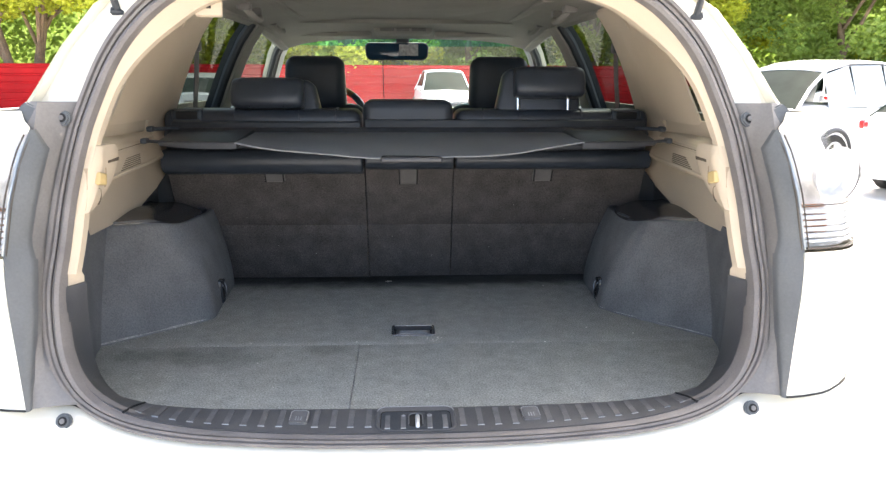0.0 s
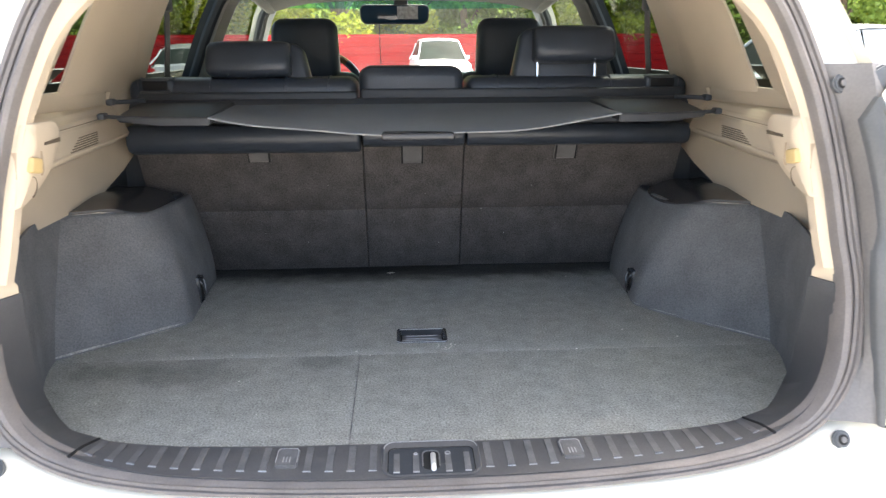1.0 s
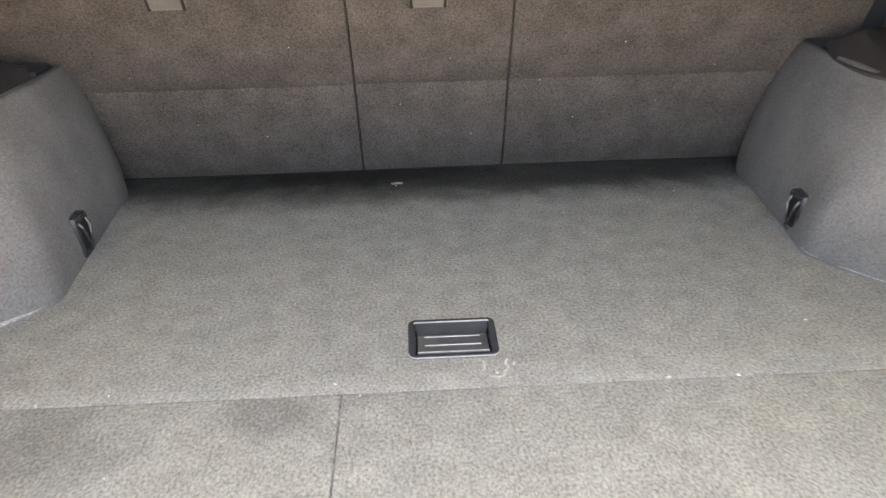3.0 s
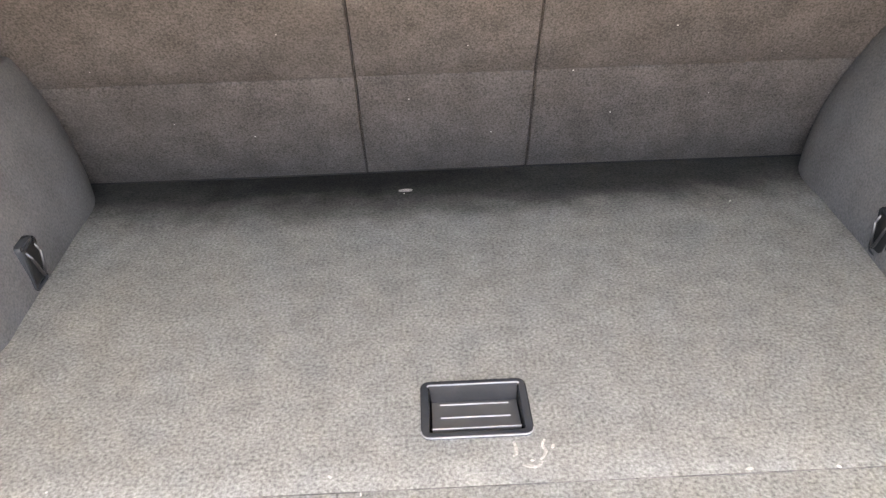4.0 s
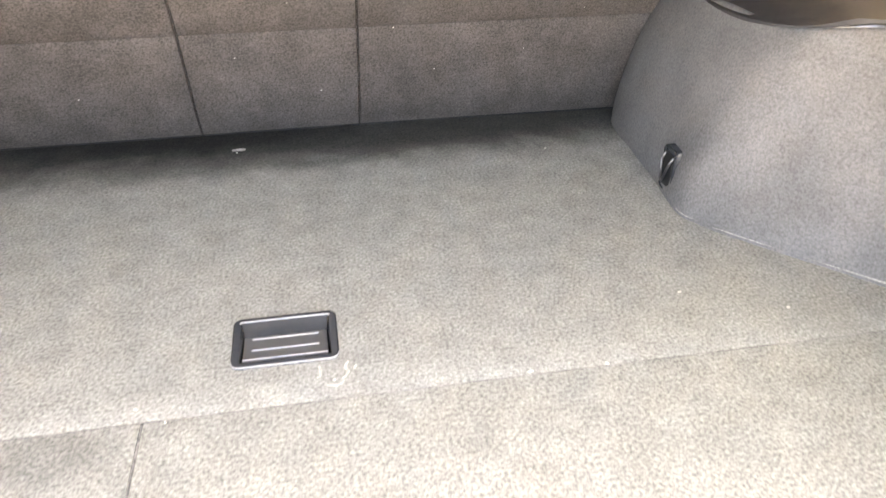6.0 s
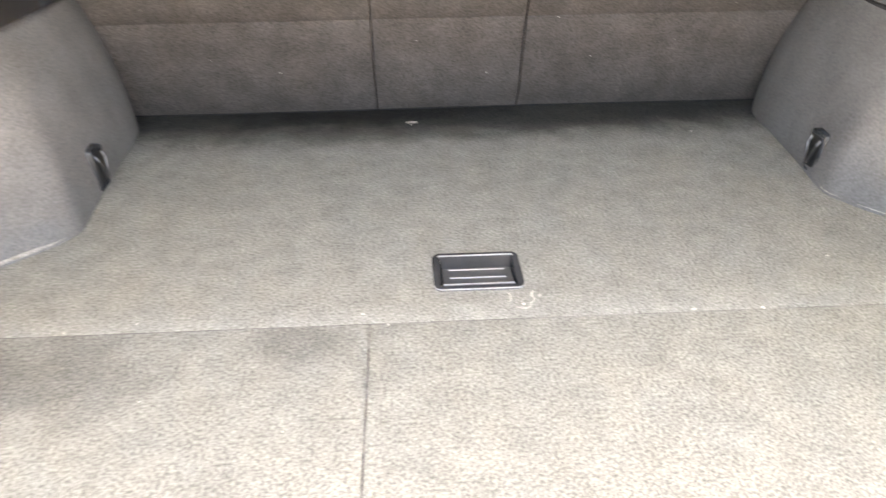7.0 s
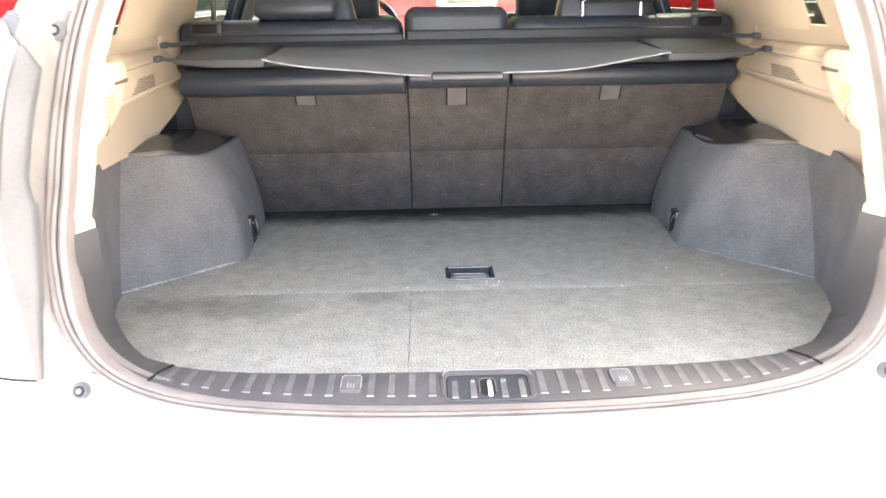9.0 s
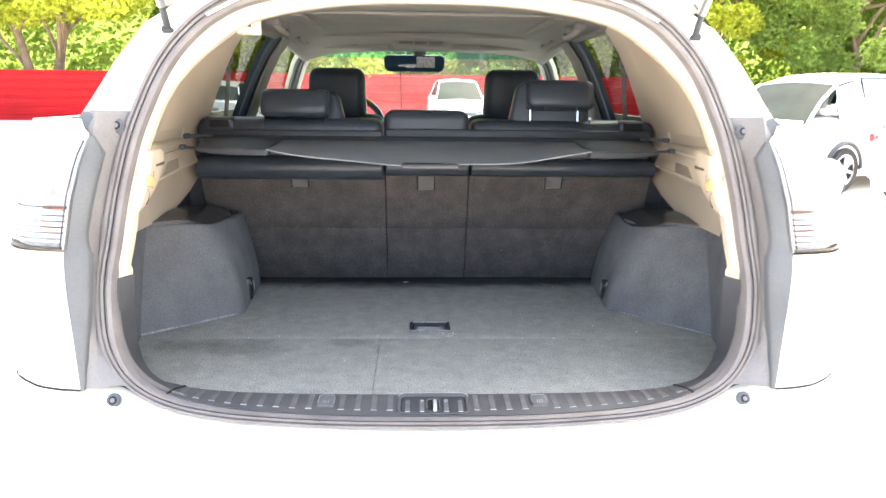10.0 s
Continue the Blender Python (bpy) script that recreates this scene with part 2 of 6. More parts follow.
# ---- mesh helpers ----
def curve(pts, n, closed=False):
    """n points on a smooth line through pts."""
    p = [Vector(q) for q in pts]
    k = len(p)
    out = []
    spans = k if closed else k - 1
    for i in range(n):
        u = i * spans / (n if closed else n - 1)
        a = min(int(u), spans - 1)
        f = u - a
        g = lambda j: p[j % k] if closed else p[max(0, min(k - 1, j))]
        p0, p1, p2, p3 = g(a - 1), g(a), g(a + 1), g(a + 2)
        out.append(0.5 * (2 * p1 + (p2 - p0) * f + (2 * p0 - 5 * p1 + 4 * p2 - p3) * f * f + (3 * p1 - p0 - 3 * p2 + p3) * f ** 3))
    return out


def lerp(table, v):
    """A value from a table of (key, value)."""
    if v <= table[0][0]:
        return table[0][1]
    for (a, x), (b, y) in zip(table, table[1:]):
        if v <= b:
            return x + (y - x) * (v - a) / (b - a)
    return table[-1][1]


def loft(bm, rings, closed=False, caps=False):
    """A skin over rings of equally many points; closed joins each ring's ends."""
    vs = [[bm.verts.new(p) for p in r] for r in rings]
    k = len(rings[0])
    for a, b in zip(vs, vs[1:]):
        for i in range(k if closed else k - 1):
            j = (i + 1) % k
            bm.faces.new((a[i], a[j], b[j], b[i]))
    if caps:
        bm.faces.new(vs[0][::-1])
        bm.faces.new(vs[-1])
    return bm


def merge(bm, other):
    me = bpy.data.meshes.new("tmp")
    other.to_mesh(me)
    other.free()
    bm.from_mesh(me)
    bpy.data.meshes.remove(me)
    return bm


def block(bm, lo, hi, bevel=0.0, seg=2, m=None, taper=None):
    """A box between two corners with rounded edges; taper scales its top in x and y."""
    b = bmesh.new()
    bmesh.ops.create_cube(b, size=1)
    lo, hi = Vector(lo), Vector(hi)
    for v in b.verts:
        if taper and v.co.z > 0:
            v.co.x *= taper[0]
            v.co.y *= taper[1]
        v.co = Vector(((v.co[i] + 0.5) * (hi[i] - lo[i]) + lo[i] for i in range(3)))
    if bevel:
        bmesh.ops.bevel(b, geom=b.edges[:], offset=bevel, segments=seg, affect="EDGES", profile=0.5)
    if m:
        b.transform(m)
    return merge(bm, b)


def prism(bm, pts, lo, hi, axis=0, bevel=0.0, seg=2):
    """A polygon of two coordinates drawn out along an axis."""
    b = bmesh.new()
    put = {0: lambda a, p: (a, p[0], p[1]), 1: lambda a, p: (p[0], a, p[1]), 2: lambda a, p: (p[0], p[1], a)}[axis]
    loft(b, [[put(lo, p) for p in pts], [put(hi, p) for p in pts]], closed=True, caps=True)
    if bevel:
        bmesh.ops.bevel(b, geom=b.edges[:], offset=bevel, segments=seg, affect="EDGES", profile=0.5)
    return merge(bm, b)


def tube(bm, pts, r, n=8, closed=False, caps=True):
    pts = [Vector(p) for p in pts]
    rings = []
    up = Vector((0.03, 0.02, 1)).normalized()
    k = len(pts)
    for i, p in enumerate(pts):
        a, b = (pts[(i - 1) % k], pts[(i + 1) % k]) if closed else (pts[max(0, i - 1)], pts[min(k - 1, i + 1)])
        d = (b - a).normalized()
        s = d.cross(up)
        s = s.normalized() if s.length > 0.05 else Vector((1, 0, 0))
        w = s.cross(d)
        rr = r[i] if isinstance(r, (list, tuple)) else r
        rings.append([p + rr * (math.cos(t) * s + math.sin(t) * w) for t in (2 * math.pi * j / n for j in range(n))])
    if closed:
        rings.append(rings[0])
    loft(bm, rings, closed=True, caps=caps and not closed)
    return bm


def disc(bm, centre, normal, r, depth, n=20, bevel=0.0):
    """A short round pin along normal."""
    b = bmesh.new()
    bmesh.ops.create_cone(b, cap_ends=True, segments=n, radius1=r, radius2=r, depth=depth)
    if bevel:
        bmesh.ops.bevel(b, geom=[e for e in b.edges if abs(e.verts[0].co.z - e.verts[1].co.z) < 1e-6], offset=bevel, segments=2, affect="EDGES")
    b.transform(Matrix.Translation(centre) @ Vector(normal).to_track_quat("Z", "Y").to_matrix().to_4x4())
    return merge(bm, b)


def thicken(bm, t):
    """Gives an open skin a second face t away from the first and closes its rim."""
    bmesh.ops.remove_doubles(bm, verts=bm.verts[:], dist=1e-5)
    bmesh.ops.recalc_face_normals(bm, faces=bm.faces[:])
    bm.normal_update()
    faces, rim = bm.faces[:], [e for e in bm.edges if len(e.link_faces) == 1]
    twin = {v: bm.verts.new(v.co - v.normal * t) for v in bm.verts[:]}
    for f in faces:
        bm.faces.new([twin[v] for v in reversed(f.verts)])
    for e in rim:
        a, b = e.verts
        bm.faces.new((a, b, twin[b], twin[a]))
    return bm


def mirrored(bm, side):
    """The mesh as built for +x, or turned over to -x."""
    if side < 0:
        for v in bm.verts:
            v.co.x = -v.co.x
        bmesh.ops.reverse_faces(bm, faces=bm.faces[:])
    return bm


def solid(name, bm, mat, smooth=35):
    bmesh.ops.remove_doubles(bm, verts=bm.verts[:], dist=1e-5)
    bmesh.ops.recalc_face_normals(bm, faces=bm.faces[:])
    me = bpy.data.meshes.new(name)
    bm.to_mesh(me)
    bm.free()
    me.materials.append(mat)
    for p in me.polygons:
        p.use_smooth = True
    me.set_sharp_from_angle(angle=radians(smooth))
    return new(name, me)


def part(name, bm, mat, parent, label="", smooth=35):
    ob = solid(name, bm, mat, smooth)
    ob.parent = parent
    ob.matrix_parent_inverse = parent.matrix_world.inverted()
    return tagged(ob, label)


def thing(name, label, category, at=(0, 0, 0), group="", kind=""):
    ob = new(name)
    ob.location = at
    ob.matrix_world = Matrix.Translation(at)
    ob.empty_display_size = 0.1
    return tagged(ob, label, category, group, kind)


B = bmesh.new

# ---- the car: tailgate opening ----
HALF = [(0, 0.711), (0.2, 0.712), (0.35, 0.717), (0.44, 0.723), (0.53, 0.737), (0.60, 0.764), (0.645, 0.804), (0.670, 0.86), (0.679, 0.945), (0.676, 1.0),
        (0.668, 1.05), (0.655, 1.145), (0.632, 1.25), (0.608, 1.32), (0.572, 1.40), (0.525, 1.465), (0.46, 1.52), (0.37, 1.558), (0.2, 1.585), (0, 1.592)]
LOOP = curve([(x, 0, z) for x, z in HALF] + [(-x, 0, z) for x, z in HALF[-2:0:-1]], 152, closed=True)
FLOOR = 0.722


def hatch_y(x, z):
    return -0.006 + 0.243 * (z - 0.73) - 0.04 * (1 - min(1, (x / 0.66) ** 2))


def edge_x(z):
    """Half the opening's width at a height."""
    return lerp([(z0, x0) for x0, z0 in HALF[3:]], z)


def opening(d, dy):
    """The opening's edge, moved outward by d and ahead by dy; both may depend on the point."""
    out = []
    k = len(LOOP)
    for i, p in enumerate(LOOP):
        t = (LOOP[(i + 1) % k] - LOOP[i - 1]).normalized()
        n = Vector((t.z, 0, -t.x))
        dd = d(p) if callable(d) else d
        q = p + n * dd
        out.append(Vector((q.x, hatch_y(q.x, p.z) + (dy(p) if callable(dy) else dy), q.z)))
    return out


suv = thing("suv", "pearl white estate car with its tailgate open and beige interior", "car", (0, 2.2, 0))

# rubber seal with its lips, and the painted channel outside it
bm = B()
def low_seal(d):
    """The seal stands less proud along the sill."""
    return lambda p: d * lerp([(0.715, 0.2), (0.76, 0.55), (0.83, 1.0)], p.z)


loft(bm, [opening(low_seal(d), dy) for d, dy in ((-0.016, 0.03), (-0.017, 0.006), (-0.013, -0.008), (-0.006, -0.012), (-0.001, -0.009), (0.003, -0.001))], closed=True)
part("weatherstrip", bm, RUBBER, suv, "grey rubber tailgate seal")
bm = B()
loft(bm, [opening(d, dy) for d, dy in ((0.003, 0.004), (0.004, -0.006), (0.009, -0.008), (0.011, -0.001), (0.014, -0.007), (0.020, -0.007), (0.023, 0.004), (0.026, 0.03))], closed=True)
part("seal_channel", bm, RUBBER, suv, "taupe grey lip round the tailgate opening")


# black plastic lower trim and beige pillar trim inside the seal
def lip_depth(p):
    return lerp([(0.711, 0.094), (0.717, 0.087), (0.725, 0.078), (0.74, 0.070), (0.80, 0.047), (0.9, 0.040), (1.26, 0.040), (1.4, 0.045), (1.5, 0.07), (1.6, 0.06)], p.z)


def lip_in(p):
    return lerp([(0.711, -0.014), (0.725, -0.015), (0.74, -0.018), (0.80, -0.031), (1.10, -0.034), (1.24, -0.030), (1.35, -0.030), (1.45, -0.042), (1.5, -0.046), (1.6, -0.042)], p.z)


ring_a, ring_b, ring_c = opening(low_seal(-0.012), lambda p: lerp([(0.715, 0.003), (0.80, 0.012)], p.z)), opening(lambda p: lip_in(p) + 0.002, lambda p: lip_depth(p) - 0.02), opening(lip_in, lip_depth)


def wall_ring(p, c):
    """The short return behind the lip."""
    if p.z < 0.80:
        return Vector((c.x, c.y + 0.014, 0.700))
    if p.z < 0.99:
        return Vector((c.x + math.copysign(0.03, c.x), c.y + 0.020, c.z - 0.012))
    if p.z < 1.45:
        return Vector((c.x + math.copysign(0.05, p.x), c.y + 0.045, p.z))
    return Vector((c.x * 1.05, c.y + 0.25, c.z + 0.05))


def sill_inner(x):
    """Where the sill plate meets the carpet."""
    return lerp([(0, 0.039), (0.2, 0.042), (0.32, 0.047), (0.40, 0.053), (0.47, 0.064), (0.555, 0.086), (0.618, 0.130), (0.668, 0.195)], abs(x))


# where the corner trim meets carpet and wall: loop height, half width, depth, height
CORNER = [(0.735, 0.522, 0.077, 0.7215), (0.764, 0.605, 0.120, 0.7220), (0.790, 0.645, 0.164, 0.7240), (0.810, 0.667, 0.192, 0.730), (0.830, 0.677, 0.197, 0.748), (0.860, 0.679, 0.183, 0.790), (0.90, 0.668, 0.153, 0.870), (0.945, 0.655, 0.126, 0.940), (0.99, 0.642, 0.104, 0.990)]


def flat_sill():
    """Along the bottom the trim is a level plate down to the carpet; it sweeps up the wall in the corners."""
    for i, p in enumerate(LOOP):
        if p.z > 0.99:
            continue
        if p.z < 0.735:
            low = Vector((ring_a[i].x, sill_inner(ring_a[i].x), 0.7215))
            ring_b[i] = ring_a[i].lerp(low, 0.32) + Vector((0, 0, 0.003))
        else:
            x, y, z = (lerp([(row[0], row[k]) for row in CORNER], p.z) for k in (1, 2, 3))
            low = Vector((math.copysign(x, p.x), y, z))
            ring_b[i] = ring_a[i].lerp(low, 0.42) + Vector((0, 0, 0.003 * max(0, (0.83 - p.z) / 0.1)))
        ring_c[i] = low


flat_sill()
ring_d = [wall_ring(p, c) for p, c in zip(LOOP, ring_c)]
ring_bc = [b.lerp(c, 0.6) for b, c in zip(ring_b, ring_c)]


def trim_strip(test, rings):
    """The run of the trim whose points pass the test, as one strip."""
    k = len(LOOP)
    ok = [test(p) for p in LOOP]
    first = next(i for i in range(k) if ok[i] and not ok[i - 1])
    run = []
    while ok[(first + len(run)) % k] and len(run) < k:
        run.append((first + len(run)) % k)
    return loft(B(), [[r[i] for i in run] for r in rings])


RINGS = [ring_a, ring_b, ring_c, ring_d]
SPLIT = min((p.x for p in LOOP if p.z < 0.8), key=lambda x: abs(x - 0.546))
for s in (-1, 1):
    bm = trim_strip(lambda p: p.x * s > SPLIT - 1e-4 and p.z < 0.985, RINGS)
    part("corner_trim", thicken(bm, -0.004), SILL, suv, "black plastic lower corner trim")
    bm = trim_strip(lambda p: p.x * s > 0.0 and p.z > 0.966 and p.x * s > 0.42, RINGS)
    part("pillar_trim", thicken(bm, -0.004), BEIGE, suv, "beige plastic pillar trim")
bm = trim_strip(lambda p: abs(p.x) < 0.44 and p.z > 1.4, RINGS)
part("header_trim", thicken(bm, -0.004), BEIGE, suv, "beige plastic header trim")

# the sill plate with ribs, two covers and the latch
sill = tagged(part("sill_plate", thicken(trim_strip(lambda p: abs(p.x) < SPLIT + 1e-4 and p.z < 1, [ring_a, ring_b, ring_bc, ring_c, ring_d]), -0.004), SILL, suv), "ribbed black plastic sill plate")


def sill_top(x, f):
    """A place on the sill plate: f from its outer edge to the carpet."""
    line = sorted(((ring_b[j].lerp(ring_c[j], f) if f >= 0 else ring_b[j].lerp(ring_a[j], -f)) for j in range(len(LOOP)) if LOOP[j].z < 0.8), key=lambda q: q.x)
    for a, b in zip(line, line[1:]):
        if a.x <= x <= b.x:
            return a.lerp(b, (x - a.x) / (b.x - a.x))
    return line[-1].copy()


def on_sill(x0, x1, f0, f1, h, bev=0.002):
    bm = B()
    xs = [x0, x1]
    lo = [[sill_top(x, f) for f in (f0, f1)] for x in xs]
    for r, x in zip(lo, xs):
        for q in r:
            q.x = x
    loft(bm, [[lo[0][0], lo[0][1]], [lo[1][0], lo[1][1]]])
    b = bmesh.new()
    base = [lo[0][0], lo[0][1], lo[1][1], lo[1][0]]
    bm.free()
    loft(b, [[q + Vector((0, 0, -0.003)) for q in base], [q + Vector((0, -0.0, h)) for q in base]], closed=True, caps=True)
    bmesh.ops.bevel(b, geom=b.edges[:], offset=bev, segments=2, affect="EDGES")
    return b


for s in (-1, 1):
    j = min((i for i in range(len(LOOP)) if LOOP[i].z < 0.8), key=lambda i: abs(LOOP[i].x - s * SPLIT))
    bm = B()
    tube(bm, [q + Vector((0, -0.001, 0.0042)) for q in (ring_a[j], ring_a[j].lerp(ring_b[j], 0.5), ring_b[j], ring_b[j].lerp(ring_c[j], 0.5), ring_c[j])], 0.0028, 6)
    part("joint_gap", bm, SLOT, suv)
# Lighter copy of the sill plastic; light on the raised ribs is painted.
SILLRIB = material("sill_plastic_lit", (0.125, 0.125, 0.127), 0.42, vary=0.2, scale=40, grain=0.15, grain_scale=400, spec=0.4)
RIBS = [s * (0.0905 + 0.0336 * i) for s in (-1, 1) for i in range(14) if i != 4]
for x in RIBS:
    rib = part("rib", on_sill(x - 0.0075, x + 0.0075, -0.42, 0.93, 0.0058, 0.0022), SILLRIB, sill)
    part("rib_glint", on_sill(x - 0.0065, x + 0.0065, -0.435, -0.415, 0.0059, 0.0004), EDGE, rib)
for s in (-1, 1):
    cap = part("cover_cap", on_sill(s * 0.2245 - 0.0175, s * 0.2245 + 0.0175, -0.15, 0.80, 0.0085, 0.0026), SILLRIB, sill, "small square black cap with raised marks")
    rim = [sill_top(s * 0.2245 + dx, f) + Vector((0, 0, 0.0082)) for dx, f in ((-0.0165, 0.10), (-0.0165, 0.66), (-0.0125, 0.76), (0.0125, 0.76), (0.0165, 0.66), (0.0165, 0.10))]
    bm = B()
    tube(bm, rim, 0.0008, 6)
    part("rim_highlight", bm, EDGE, cap)
    for k in (-1, 0, 1):
        part("mark", on_sill(s * 0.2245 + 0.005 * k - 0.0009, s * 0.2245 + 0.005 * k + 0.0009, 0.10, 0.34, 0.0090, 0.0003), EDGE, cap)
latch = part("latch_recess", B(), SLOT, suv, "black latch recess with a steel striker")
latch.data.materials.clear()


def round_rect(x0, x1, y0, y1, r, z, n=6):
    out = []
    for cx, cy, a in ((x1 - r, y1 - r, 0), (x0 + r, y1 - r, 90), (x0 + r, y0 + r, 180), (x1 - r, y0 + r, 270)):
        out += [(cx + r * math.cos(radians(a + 90 * k / n)), cy + r * math.sin(radians(a + 90 * k / n)), z) for k in range(n + 1)]
    return out


def latch_ring(d, h=0.0):
    """A ring of the latch bezel, d in from its edge and h above the sill's slope; low at the front."""
    ring = round_rect(-0.077 + d * 0.55, 0.077 - d * 0.55, -0.046 + d * 0.1, 0.041 - d, max(0.004, 0.021 - d * 0.6), 0)
    return [Vector((x, y, 0.7236 + 0.072 * y + h * lerp([(-0.046, 0.15), (-0.034, 0.35), (-0.01, 1.0)], y))) for x, y, z in ring]


def on_latch(pts, h0, h1):
    """A low plate with the given outline on the slope of the latch."""
    return loft(B(), [[Vector((x, y, 0.7236 + 0.072 * y + h)) for x, y in pts] for h in (h0, h1)], closed=True, caps=True)


bm = B()
loft(bm, [latch_ring(d, h) for d, h in ((-0.003, -0.004), (0, 0.0020), (0.002, 0.0042), (0.005, 0.0050), (0.008, 0.0046), (0.013, 0.0026), (0.0165, 0.0014), (0.0175, 0.0004))], closed=True)
part("bezel", bm, SILL, latch, "rounded grey bezel sloping into the recess", 50)
part("plate", on_latch([q[:2] for q in latch_ring(0.0180)], -0.004, 0.0008), BLACK, latch)
bm = B()
tube(bm, [Vector((q.x, -0.036, 0.7238 - 0.072 * 0.036)) if k in (0, 15) else q + Vector((0, 0, 0.0008)) for k, q in enumerate([latch_ring(0.0178)[0]] + latch_ring(0.0178)[:14] + [latch_ring(0.0178)[13]])], 0.0011, 6)
part("joint_gap", bm, SLOT, latch)
bm = B()
tube(bm, latch_ring(0.0055, 0.0048)[:14], 0.0008, 6)
part("edge_highlight", bm, EDGE, latch)
arch = round_rect(-0.0135, 0.0130, -0.034, 0.014, 0.010, 0)
arch = [(x, y) for x, y, z in arch]
part("striker_slot", on_latch(arch, -0.004, 0.0014), SLOT, latch)
bm = B()
tube(bm, [Vector((x, y, 0.7236 + 0.072 * y + 0.0014)) for x, y in [(0.0130, -0.026)] + arch[:14] + [(-0.0135, -0.026)]], 0.0012, 6)
part("slot_rim", bm, SILLRIB, latch)
bm = B()
tube(bm, curve([(0.003, 0.004, 0.722), (0.003, -0.001, 0.7275), (0.003, -0.016, 0.728), (0.003, -0.030, 0.7255), (0.003, -0.034, 0.719)], 14), 0.0042, 12)
part("striker", bm, STRIKER, latch, "bright steel striker loop")
for x in (-0.054, -0.024, 0.0265, 0.056):
    rib = part("rib", on_latch([(x - 0.005, -0.040), (x + 0.005, -0.040), (x + 0.0045, 0.008), (x - 0.0045, 0.008)], -0.002, 0.0018), SILLRIB, latch)
    part("rib_glint", on_latch([(x - 0.005, -0.0405), (x + 0.005, -0.0405), (x + 0.005, -0.0385), (x - 0.005, -0.0385)], -0.001, 0.0021), EDGE, rib)
for x, r in ((0.0265, 0.0042), (-0.024, 0.0026)):
    bm = B()
    tube(bm, [Vector((x + r * math.cos(radians(a)), 0.006 + r * math.sin(radians(a)), 0.7262)) for a in range(0, 361, 30)], 0.0007, 6)
    part("mould_ring", bm, EDGE, latch)

# ---- the car: outer rear ----
def lamp_edge(z):
    return Vector((lerp([(0.765, 0.712), (0.93, 0.731), (0.99, 0.738), (1.05, 0.736), (1.15, 0.722), (1.224, 0.708), (1.271, 0.690), (1.285, 0.704), (1.33, 0.726)], z),
                   lerp([(0.765, -0.028), (1.05, 0.005), (1.15, 0.022), (1.25, 0.055), (1.31, 0.085)], z), z))


def flank(z, n=14):
    """The outer skin at a height, from the lamp's inner edge round to the side."""
    e = lamp_edge(z)
    w = lerp([(0.70, 0.915), (0.9, 0.925), (1.1, 0.915), (1.22, 0.885), (1.28, 0.83), (1.33, 0.765)], z)
    yc = e.y
    pts = [e, Vector((e.x + 0.05, yc + 0.008, z)), Vector((e.x + 0.11, yc + 0.035, z)), Vector((w - 0.02, yc + 0.12, z)), Vector((w, yc + 0.30, z)), Vector((w, 0.75, z))]
    return curve(pts, n)


def mould_edge(z):
    """The inner edge of the raised moulding beside the lamp, with its small step."""
    return Vector((lerp([(0.765, 0.711), (0.92, 0.7015), (1.035, 0.697), (1.06, 0.704), (1.08, 0.704), (1.16, 0.691), (1.235, 0.672), (1.271, 0.688), (1.32, 0.690)], z),
                   lerp([(0.765, -0.018), (0.92, 0.014), (1.035, 0.034), (1.08, 0.042), (1.16, 0.058), (1.235, 0.080), (1.271, 0.070), (1.32, 0.10)], z), z))


